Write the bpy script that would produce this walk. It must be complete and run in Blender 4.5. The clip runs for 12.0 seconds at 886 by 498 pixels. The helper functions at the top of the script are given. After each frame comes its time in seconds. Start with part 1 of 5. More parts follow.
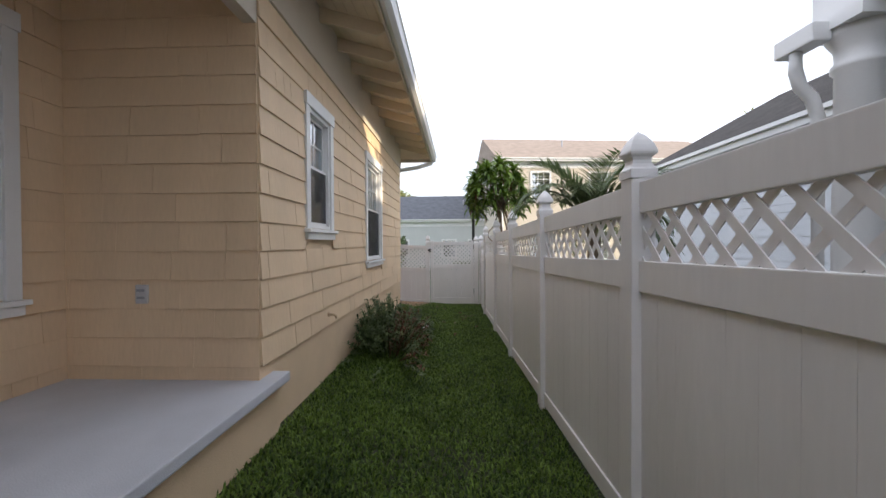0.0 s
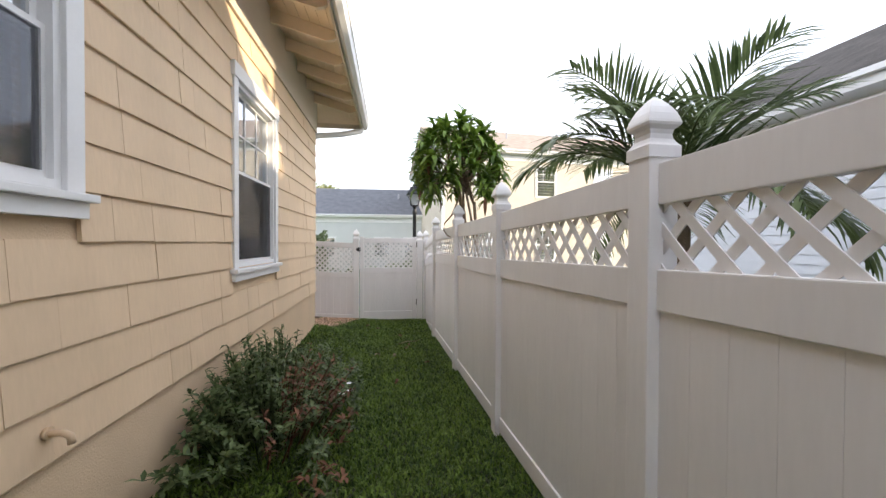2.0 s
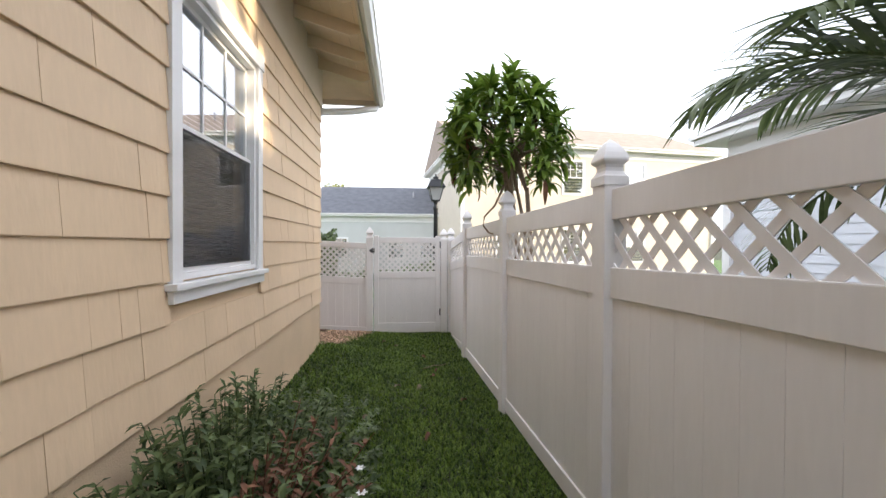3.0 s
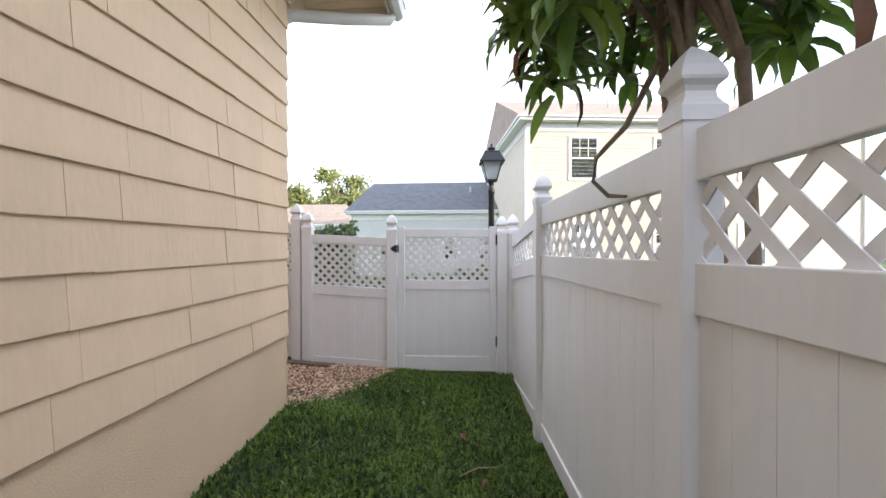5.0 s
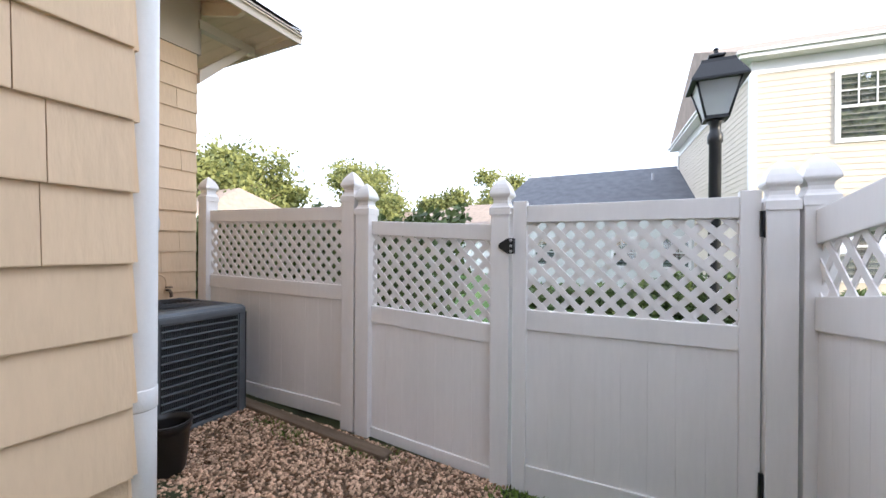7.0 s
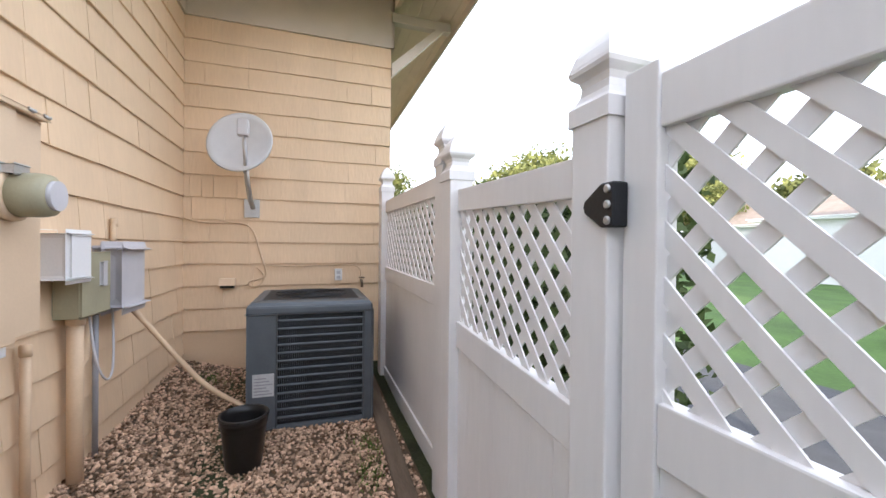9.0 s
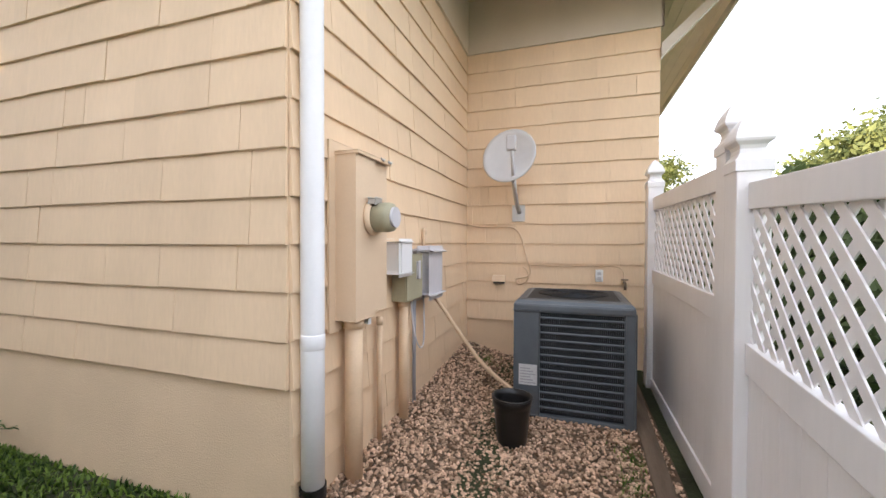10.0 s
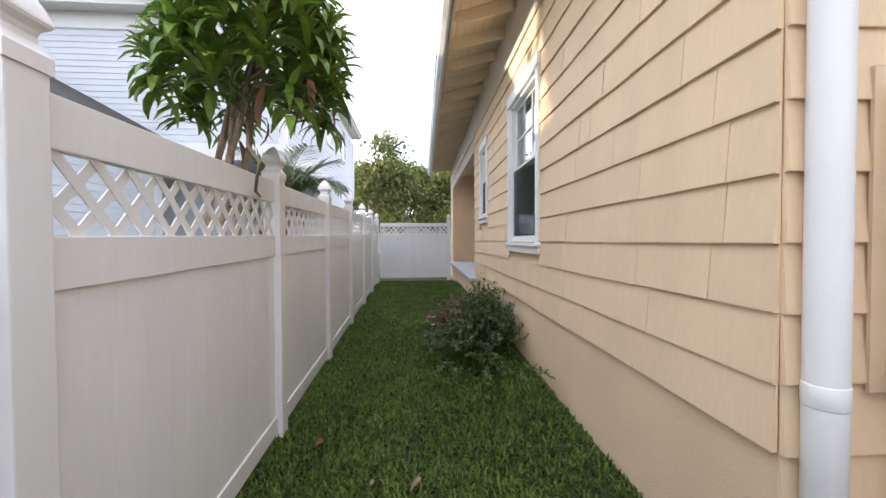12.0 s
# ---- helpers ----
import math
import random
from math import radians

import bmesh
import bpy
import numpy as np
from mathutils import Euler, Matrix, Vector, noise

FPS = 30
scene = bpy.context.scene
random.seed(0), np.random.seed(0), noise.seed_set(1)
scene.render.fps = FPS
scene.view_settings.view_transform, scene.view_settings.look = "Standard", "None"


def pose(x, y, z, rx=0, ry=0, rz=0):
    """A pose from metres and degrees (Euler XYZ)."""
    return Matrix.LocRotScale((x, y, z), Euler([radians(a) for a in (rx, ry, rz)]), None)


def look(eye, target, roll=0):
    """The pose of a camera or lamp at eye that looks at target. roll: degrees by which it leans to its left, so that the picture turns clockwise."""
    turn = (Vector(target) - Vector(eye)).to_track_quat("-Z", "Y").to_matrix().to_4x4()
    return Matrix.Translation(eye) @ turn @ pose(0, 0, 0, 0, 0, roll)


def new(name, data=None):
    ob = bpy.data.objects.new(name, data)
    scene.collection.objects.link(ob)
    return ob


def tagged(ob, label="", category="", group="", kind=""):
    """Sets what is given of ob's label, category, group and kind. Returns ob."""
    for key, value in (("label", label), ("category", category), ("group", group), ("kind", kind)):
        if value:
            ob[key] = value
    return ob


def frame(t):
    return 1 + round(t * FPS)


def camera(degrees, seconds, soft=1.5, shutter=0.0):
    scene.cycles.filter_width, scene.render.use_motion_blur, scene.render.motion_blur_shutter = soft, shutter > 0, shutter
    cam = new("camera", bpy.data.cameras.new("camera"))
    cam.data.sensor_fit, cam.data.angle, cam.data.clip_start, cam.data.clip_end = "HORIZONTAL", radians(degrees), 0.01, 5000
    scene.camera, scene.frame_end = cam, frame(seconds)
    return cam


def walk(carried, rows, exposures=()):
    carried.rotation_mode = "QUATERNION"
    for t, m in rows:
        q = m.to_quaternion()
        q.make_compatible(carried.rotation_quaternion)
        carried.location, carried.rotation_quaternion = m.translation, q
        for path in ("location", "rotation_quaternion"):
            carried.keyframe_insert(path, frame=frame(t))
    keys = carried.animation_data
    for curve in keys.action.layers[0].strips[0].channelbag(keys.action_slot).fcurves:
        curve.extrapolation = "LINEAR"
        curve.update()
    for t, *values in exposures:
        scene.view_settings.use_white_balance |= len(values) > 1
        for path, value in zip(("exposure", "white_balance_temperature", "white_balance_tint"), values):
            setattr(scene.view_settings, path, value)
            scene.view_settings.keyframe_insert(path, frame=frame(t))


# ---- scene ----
cam = camera(97.0, 12.0)
PATH = [
    (0, (0.211, 0.109, 1.712), (0.18, 2.108, 1.687), -0.3),
    (0.5, (0.174, 0.795, 1.703), (0.322, 2.789, 1.679), -0.1),
    (1, (0.149, 1.487, 1.683), (0.381, 3.473, 1.658), -0.0),
    (1.5, (0.171, 2.107, 1.659), (0.464, 4.086, 1.635), -0.2),
    (2, (0.124, 2.762, 1.669), (0.438, 4.738, 1.641), 0.3),
    (2.5, (0.116, 3.404, 1.663), (0.427, 5.379, 1.637), 0.1),
    (3, (0.023, 4.138, 1.649), (0.276, 6.122, 1.626), 0.3),
    (3.2, (0.022, 4.358, 1.655), (0.248, 6.345, 1.636), 0.4),
    (5, (0.405, 6.70, 1.56), (0.345, 8.699, 1.545), 0.0),
    (5.5, (0.44, 7.36, 1.562), (0.25, 9.351, 1.545), 0.0),
    (6, (0.405, 8.075, 1.553), (0.055, 10.044, 1.533), 0.2),
    (6.5, (0.43, 8.72, 1.56), (-0.211, 10.614, 1.525), 0.0),
    (7, (0.335, 9.33, 1.505), (-0.52, 11.139, 1.503), 0.4),
    (8.8, (0.32, 11.11, 1.425), (-1.513, 11.909, 1.412), 0.3),
    (9, (0.345, 11.155, 1.428), (-1.537, 11.832, 1.417), 0.6),
    (9.5, (0.407, 11.249, 1.464), (-1.593, 11.294, 1.441), 0.7),
    (10, (0.431, 11.166, 1.468), (-1.48, 10.577, 1.433), 0.2),
    (10.5, (0.373, 11.157, 1.468), (-1.162, 9.877, 1.414), 0.2),
    (11, (0.279, 11.093, 1.45), (-0.617, 9.305, 1.393), -0.4),
    (11.5, (0.182, 11.052, 1.461), (-0.255, 9.101, 1.412), -0.2),
    (12, (0.091, 11.115, 1.467), (-0.061, 9.122, 1.423), -0.2),
]
walk(cam, [(t, look(eye, target, roll)) for t, eye, target, roll in PATH],
     exposures=[(0.0, 0.92, 6350, 10), (1.5, 1.31, 6480, 10), (3.0, 1.46, 6500, 10), (6.0, 1.4, 5950, 10), (9.0, 1.57, 6100, 10), (10.5, 1.63, 6450, 10), (12.0, 1.54, 6300, 10)])

# ---- world and light ----
SUN_EL, SUN_AZ = 16.0, -20.0      # degrees; azimuth from +x towards +y
world = bpy.data.worlds.new("sky")
scene.world = world
world.use_nodes = True
wn, wl = world.node_tree.nodes, world.node_tree.links
sky = wn.new("ShaderNodeTexSky")
sky.sky_type = "NISHITA"
sky.sun_disc = False
sky.sun_elevation = radians(SUN_EL)
sky.sun_rotation = radians(90 - SUN_AZ)
sky.dust_density = 2.0
geo = wn.new("ShaderNodeTexCoord")
cl = wn.new("ShaderNodeTexNoise")
cl.inputs["Scale"].default_value = 2.2
cl.inputs["Detail"].default_value = 6
cr = wn.new("ShaderNodeValToRGB")
cr.color_ramp.elements[0].position, cr.color_ramp.elements[1].position = 0.38, 0.62
cr.color_ramp.elements[0].color = (0.55, 0.55, 0.55, 1)
cr.color_ramp.elements[1].color = (0.95, 0.95, 0.95, 1)
mixc = wn.new("ShaderNodeMix")
mixc.data_type = "RGBA"
mixc.inputs[7].default_value = (8.0, 8.3, 9.2, 1)
wl.new(geo.outputs["Generated"], cl.inputs["Vector"])
wl.new(cl.outputs["Fac"], cr.inputs["Fac"])
wl.new(cr.outputs["Color"], mixc.inputs[0])
wl.new(sky.outputs["Color"], mixc.inputs[6])
wl.new(mixc.outputs[2], wn["Background"].inputs["Color"])
wn["Background"].inputs["Strength"].default_value = 0.13
sun = new("sun", bpy.data.lights.new("sun", "SUN"))
sun.data.energy, sun.data.angle, sun.data.color = 3.0, radians(0.5), (1.0, 0.84, 0.62)
sdir = Vector((math.cos(radians(SUN_EL)) * math.cos(radians(SUN_AZ)), math.cos(radians(SUN_EL)) * math.sin(radians(SUN_AZ)), math.sin(radians(SUN_EL))))
sun.matrix_world = look(sdir * 60, (0, 0, 0))


# ---- materials ----
def mat(name, base, rough=0.6, metal=0.0, vary=0.12, scale=8.0, fine=90.0, bump=0.15, bscale=None, island=0.0, obj=0.0, stretch=(1, 1, 1), warm=None, spec=0.4, trans=0.0):
    """Procedural surface: two scales of colour variation and fine relief."""
    m = bpy.data.materials.new(name)
    m.use_nodes = True
    n, l = m.node_tree.nodes, m.node_tree.links
    b = n["Principled BSDF"]
    b.inputs["Roughness"].default_value, b.inputs["Metallic"].default_value = rough, metal
    b.inputs["Specular IOR Level"].default_value = spec
    tc = n.new("ShaderNodeTexCoord")
    mp = n.new("ShaderNodeMapping")
    mp.inputs["Scale"].default_value = stretch
    g = n.new("ShaderNodeNewGeometry")
    l.new(g.outputs["Position"], mp.inputs["Vector"])
    big, small = n.new("ShaderNodeTexNoise"), n.new("ShaderNodeTexNoise")
    big.inputs["Scale"].default_value, small.inputs["Scale"].default_value = scale, fine
    big.inputs["Detail"].default_value = 4
    l.new(mp.outputs[0], big.inputs["Vector"])
    l.new(mp.outputs[0], small.inputs["Vector"])
    add = n.new("ShaderNodeMath")
    add.operation = "MULTIPLY_ADD"
    add.inputs[1].default_value, add.inputs[2].default_value = 0.45, 0.0
    l.new(small.outputs["Fac"], add.inputs[0])
    add2 = n.new("ShaderNodeMath")
    add2.operation = "ADD"
    l.new(big.outputs["Fac"], add2.inputs[0])
    l.new(add.outputs[0], add2.inputs[1])
    last = add2
    for amount, node, out in ((island, "ShaderNodeNewGeometry", "Random Per Island"), (obj, "ShaderNodeObjectInfo", "Random")):
        if amount:
            src, k = n.new(node), n.new("ShaderNodeMath")
            k.operation = "MULTIPLY_ADD"
            k.inputs[1].default_value = amount
            l.new(src.outputs[out], k.inputs[0])
            l.new(last.outputs[0], k.inputs[2])
            last = k
    norm = n.new("ShaderNodeMath")
    norm.operation = "DIVIDE"
    norm.inputs[1].default_value = 1.45 + island + obj
    l.new(last.outputs[0], norm.inputs[0])
    last = norm
    r = n.new("ShaderNodeValToRGB")
    r.color_ramp.elements[0].position, r.color_ramp.elements[1].position = 0.3, 0.7
    dark = [c * (1 - vary) for c in base]
    lite = [min(0.95, c * (1 + vary)) for c in (warm or base)]
    r.color_ramp.elements[0].color, r.color_ramp.elements[1].color = (*dark, 1), (*lite, 1)
    l.new(last.outputs[0], r.inputs["Fac"])
    l.new(r.outputs["Color"], b.inputs["Base Color"])
    if bump:
        bt, bp = n.new("ShaderNodeTexNoise"), n.new("ShaderNodeBump")
        bt.inputs["Scale"].default_value = bscale or fine
        bt.inputs["Detail"].default_value = 3
        bp.inputs["Strength"].default_value, bp.inputs["Distance"].default_value = bump, 0.01
        l.new(mp.outputs[0], bt.inputs["Vector"])
        l.new(bt.outputs["Fac"], bp.inputs["Height"])
        l.new(bp.outputs["Normal"], b.inputs["Normal"])
    if trans:
        tr, mx, ad = n.new("ShaderNodeBsdfTranslucent"), n.new("ShaderNodeMixShader"), n["Material Output"]
        mx.inputs[0].default_value = trans
        l.new(r.outputs["Color"], tr.inputs["Color"])
        l.new(b.outputs[0], mx.inputs[1])
        l.new(tr.outputs[0], mx.inputs[2])
        l.new(mx.outputs[0], ad.inputs["Surface"])
    return m


M_SIDING = mat("siding_paint", (0.755, 0.56, 0.365), 0.62, vary=0.08, scale=1.6, fine=30, bump=0.25, bscale=26, obj=0.25, stretch=(1.6, 1.6, 0.35))
M_STUCCO = mat("foundation_stucco", (0.72, 0.535, 0.35), 0.8, vary=0.08, scale=2, fine=120, bump=0.3)
M_BACK = mat("sheathing", (0.30, 0.20, 0.12), 0.9)
M_TRIM = mat("white_trim_paint", (0.80, 0.79, 0.78), 0.4, vary=0.03, scale=3, bump=0.05)
M_SOFFIT = mat("soffit_paint", (0.76, 0.64, 0.48), 0.6, vary=0.07, scale=3, bump=0.15)
M_FRIEZE = mat("frieze_paint", (0.62, 0.54, 0.44), 0.55, vary=0.05, scale=3, bump=0.08)
M_VINYL = mat("fence_vinyl", (0.80, 0.775, 0.765), 0.38, vary=0.05, scale=1.1, fine=14, bump=0.02, stretch=(3, 3, 0.5))
M_SLAB = mat("porch_concrete", (0.55, 0.55, 0.58), 0.85, vary=0.1, scale=2, fine=150, bump=0.25)
M_ROOF = mat("roof_shingles", (0.055, 0.047, 0.042), 0.95, vary=0.5, scale=5, fine=60, bump=0.5)
M_ROOF_GREY = mat("roof_grey", (0.115, 0.12, 0.135), 0.9, vary=0.25, scale=3, fine=30, bump=0.3)
M_ROOF_TAN = mat("roof_tan", (0.30, 0.24, 0.20), 0.9, vary=0.2, scale=3, fine=30, bump=0.3)
M_GRASS = mat("lawn_soil", (0.035, 0.04, 0.016), 0.95, vary=0.5, scale=3, fine=50, bump=0.6)
M_BLADE = mat("grass_blades", (0.045, 0.10, 0.013), 0.6, vary=0.5, scale=1.8, fine=9, bump=0, island=1.1, warm=(0.115, 0.175, 0.026), trans=0.2)
M_GRAVELBED = mat("gravel_bed", (0.12, 0.08, 0.05), 0.95, vary=0.4, scale=12, fine=80, bump=0.6)
M_STONE = mat("gravel_stones", (0.31, 0.17, 0.09), 0.8, vary=0.55, scale=20, fine=120, bump=0.2, island=1.2, warm=(0.52, 0.36, 0.25))
M_LEAF = mat("broad_leaves", (0.10, 0.20, 0.03), 0.38, vary=0.4, scale=6, fine=40, bump=0.1, island=0.8, warm=(0.17, 0.25, 0.04), trans=0.3)
M_PALM = mat("palm_leaflets", (0.075, 0.12, 0.04), 0.45, vary=0.35, scale=6, fine=40, bump=0, island=0.7, warm=(0.15, 0.19, 0.08), trans=0.3)
M_BUSH = mat("shrub_leaves", (0.045, 0.085, 0.018), 0.55, vary=0.4, scale=8, fine=40, bump=0, island=0.8, warm=(0.12, 0.16, 0.06), trans=0.25)
M_DRY = mat("dry_stems", (0.16, 0.075, 0.04), 0.8, vary=0.4, scale=10, bump=0, island=0.6)
M_BARK = mat("bark", (0.27, 0.20, 0.14), 0.85, vary=0.3, scale=14, fine=60, bump=0.6)
M_FARLEAF = mat("far_leaves", (0.075, 0.11, 0.03), 0.7, vary=0.4, scale=0.6, fine=5, bump=0, island=0.8, warm=(0.20, 0.21, 0.07), trans=0.2)
M_BLACK = mat("black_metal", (0.012, 0.013, 0.016), 0.4, vary=0.2, bump=0.08)
M_PLASTIC = mat("black_plastic", (0.014, 0.013, 0.013), 0.35, vary=0.2, bump=0.03)
M_ACBODY = mat("ac_paint", (0.115, 0.13, 0.145), 0.45, 0.2, vary=0.1, bump=0.05)
M_ACDARK = mat("ac_coil", (0.02, 0.022, 0.025), 0.6, vary=0.3, bump=0.3)
M_BEIGE = mat("beige_enamel", (0.70, 0.53, 0.36), 0.42, vary=0.05, scale=3, bump=0.04)
M_OLIVE = mat("olive_box", (0.36, 0.33, 0.22), 0.5, vary=0.08, bump=0.05)
M_GREYBOX = mat("grey_plastic", (0.55, 0.53, 0.54), 0.5, vary=0.05, bump=0.03)
M_PIPE = mat("painted_conduit", (0.66, 0.48, 0.31), 0.5, vary=0.08, bump=0.05)
M_GREYPIPE = mat("grey_conduit", (0.33, 0.33, 0.35), 0.5, vary=0.08)
M_STEEL = mat("galvanised", (0.5, 0.5, 0.5), 0.4, 0.8, vary=0.1)
M_DISH = mat("dish_paint", (0.62, 0.62, 0.63), 0.45, vary=0.05, bump=0.03)
M_BOARD = mat("weathered_board", (0.16, 0.115, 0.08), 0.9, vary=0.35, scale=6, fine=60, bump=0.4, stretch=(0.3, 3, 3))
M_BLIND = mat("blind_slats", (0.30, 0.28, 0.27), 0.6, vary=0.05, bump=0)
M_WHITEBLIND = mat("white_blind", (0.72, 0.72, 0.72), 0.6, vary=0.05, bump=0)
# Near-black colour that stands in for the shade of unlit rooms.
M_UNLIT_ROOM = mat("unlit_room_dark", (0.05, 0.045, 0.04), 0.9)
M_NWHITE = mat("neighbour_siding", (0.66, 0.68, 0.72), 0.6, vary=0.04, scale=2, bump=0.05)
M_NCREAM = mat("cream_siding", (0.60, 0.53, 0.44), 0.6, vary=0.04, scale=2, bump=0.05)
M_NGREEN = mat("pale_green_siding", (0.55, 0.56, 0.545), 0.6, vary=0.04, scale=2, bump=0.05)
M_ASPHALT = mat("asphalt", (0.07, 0.07, 0.075), 0.9, vary=0.2, scale=4, fine=150, bump=0.3)
M_FARGRASS = mat("far_lawn", (0.065, 0.125, 0.022), 0.9, vary=0.35, scale=0.8, fine=20, bump=0.4)
M_LABEL = mat("printed_label", (0.55, 0.55, 0.55), 0.5, vary=0.1, scale=30)
M_FLOWER = mat("white_petals", (0.8, 0.8, 0.76), 0.6, vary=0.05, bump=0)


def glass_mat(name, rough, mixf, tint=(0.9, 0.95, 1)):
    m = bpy.data.materials.new(name)
    m.use_nodes = True
    n, l = m.node_tree.nodes, m.node_tree.links
    tr, gl, mx = n.new("ShaderNodeBsdfTransparent"), n.new("ShaderNodeBsdfGlossy"), n.new("ShaderNodeMixShader")
    gl.inputs["Roughness"].default_value = rough
    tr.inputs["Color"].default_value = (*tint, 1)
    mx.inputs[0].default_value = mixf
    l.new(tr.outputs[0], mx.inputs[1])
    l.new(gl.outputs[0], mx.inputs[2])
    l.new(mx.outputs[0], n["Material Output"].inputs["Surface"])
    return m


M_GLASS = glass_mat("window_glass", 0.02, 0.42)
M_SCREEN = glass_mat("insect_screen", 0.5, 0.03, (0.62, 0.62, 0.63))
M_LAMPGLASS = glass_mat("frosted_glass", 0.5, 0.55)


# ---- mesh helpers ----
def box(bm, x0, y0, z0, x1, y1, z1, bevel=0.0, m=None):
    r = bmesh.ops.create_cube(bm, size=1)
    for v in r["verts"]:
        v.co = Vector((x0 + (v.co.x + 0.5) * (x1 - x0), y0 + (v.co.y + 0.5) * (y1 - y0), z0 + (v.co.z + 0.5) * (z1 - z0)))
        if m:
            v.co = m @ v.co
    if bevel:
        es = list({e for v in r["verts"] for e in v.link_edges})
        bmesh.ops.bevel(bm, geom=es, offset=bevel, segments=2, affect="EDGES", profile=0.6)
    return bm


def tube(bm, pts, rad, n=10, cap=True):
    """A round tube through the points; rad a number or one per point."""
    pts = [Vector(p) for p in pts]
    rads = rad if isinstance(rad, (list, tuple)) else [rad] * len(pts)
    rings = []
    for i, p in enumerate(pts):
        d = (pts[min(i + 1, len(pts) - 1)] - pts[max(i - 1, 0)]).normalized()
        q = d.to_track_quat("Z", "Y")
        rings.append([bm.verts.new(p + q @ Vector((math.cos(a) * rads[i], math.sin(a) * rads[i], 0))) for a in [2 * math.pi * k / n for k in range(n)]])
    for a, b in zip(rings, rings[1:]):
        for k in range(n):
            f = bm.faces.new((a[k], a[(k + 1) % n], b[(k + 1) % n], b[k]))
            f.smooth = True
    if cap:
        bm.faces.new(rings[0][::-1])
        bm.faces.new(rings[-1])
    return bm


def lathe(bm, prof, n=20, square=False, m=None):
    """Turn a profile of (radius, z) round z; square gives a four-sided one."""
    n = 4 if square else n
    off = math.pi / 4 if square else 0
    k2 = math.sqrt(2) if square else 1
    rings = []
    for r, z in prof:
        rings.append([bm.verts.new((m or Matrix()) @ Vector((math.cos(off + 2 * math.pi * k / n) * r * k2, math.sin(off + 2 * math.pi * k / n) * r * k2, z))) for k in range(n)])
    for a, b in zip(rings, rings[1:]):
        for k in range(n):
            f = bm.faces.new((a[k], a[(k + 1) % n], b[(k + 1) % n], b[k]))
            f.smooth = not square
    bm.faces.new(rings[0][::-1])
    bm.faces.new(rings[-1])
    return bm


def prism(bm, outline, axis, a, b):
    """Extrude an outline of 2D points along axis x or y from a to b (points are (y, z) or (x, z))."""
    def pt(p, t):
        return (t, p[0], p[1]) if axis == "x" else (p[0], t, p[1])
    r0 = [bm.verts.new(pt(p, a)) for p in outline]
    r1 = [bm.verts.new(pt(p, b)) for p in outline]
    n = len(outline)
    for k in range(n):
        bm.faces.new((r0[k], r0[(k + 1) % n], r1[(k + 1) % n], r1[k]))
    bm.faces.new(r0[::-1])
    bm.faces.new(r1)
    bmesh.ops.recalc_face_normals(bm, faces=bm.faces)
    return bm


def mesh_of(name, bm, material):
    me = bpy.data.meshes.new(name)
    bm.to_mesh(me)
    bm.free()
    me.materials.append(material)
    return me


def part(name, bm, material, parent=None, label=""):
    ob = new(name, mesh_of(name, bm, material))
    ob.parent = parent
    return tagged(ob, label)


def thing(name, m, label, category, group="", kind=""):
    ob = new(name)
    ob.empty_display_size = 0.1
    ob.matrix_world = m
    return tagged(ob, label, category, group, kind)


def smooth(a, b, x):
    t = max(0.0, min(1.0, (x - a) / (b - a)))   # a may lie above b: then it falls
    return t * t * (3 - 2 * t)


def g(x, y):
    """Height of the ground."""
    return -0.013 * max(-12, min(10, y - 4.2)) + 0.062 * max(0.0, min(4.2, 0.3 - x)) * smooth(8.5, 11.0, y) * smooth(14.0, 12.3, y) + 0.22 * smooth(-0.05, -1.1, x) * smooth(10.75, 9.9, y) * smooth(-2.5, 0.5, y)


# ---- ground ----
bm = bmesh.new()
xs = [-300, -120, -40, -15, -8] + [-6 + 0.5 * i for i in range(9)] + [-1.6 + 0.1 * i for i in range(36)] + [2.5, 3, 4] + [6, 10, 20, 40, 120, 300]
ys = [-300, -100, -40, -20, -10] + [-6 + 0.5 * i for i in range(41)] + [16, 20, 30, 60, 120, 300]
grid = [[bm.verts.new((x, y, g(x, y) if abs(x) < 30 and abs(y) < 40 else -0.15)) for x in xs] for y in ys]
for i in range(len(ys) - 1):
    for j in range(len(xs) - 1):
        f = bm.faces.new((grid[i][j], grid[i][j + 1], grid[i + 1][j + 1], grid[i + 1][j]))
        f.smooth = True
part("ground", bm, M_GRASS)
tagged(bpy.data.objects["ground"], "dark soil under a mown green lawn", "ground", kind="structure")

# ---- house ----
H = pose(-1.03, 10.0, 0, 0, 0, -1.4)      # outer corner of the side wall, y along the wall
COURSE, BASE = 0.2163, 0.805
TOP = 3.66


def house_part(name, bm, material, label="", cat="wall"):
    ob = part(name, bm, material)
    ob.matrix_world = H
    return tagged(ob, label, cat, kind="structure")


SHINGLES = {}


def shingle_mesh():
    """A tapered board one metre wide: butt edge thick, top edge thin; outer face towards -y."""
    bm = bmesh.new()
    c = COURSE
    sec = [(0.0, 0.0), (-0.021, 0.0), (-0.022, 0.004), (-0.006, c + 0.004), (0.0, c + 0.004)]
    r = [[bm.verts.new((t, p[0], p[1])) for p in sec] for t in (0.0, 1.0)]
    for k in range(5):
        bm.faces.new((r[0][k], r[0][(k + 1) % 5], r[1][(k + 1) % 5], r[1][k]))
    bm.faces.new(r[0][::-1])
    bm.faces.new(r[1])
    bmesh.ops.recalc_face_normals(bm, faces=bm.faces)
    return mesh_of("shingle", bm, M_SIDING)


SHINGLE = shingle_mesh()


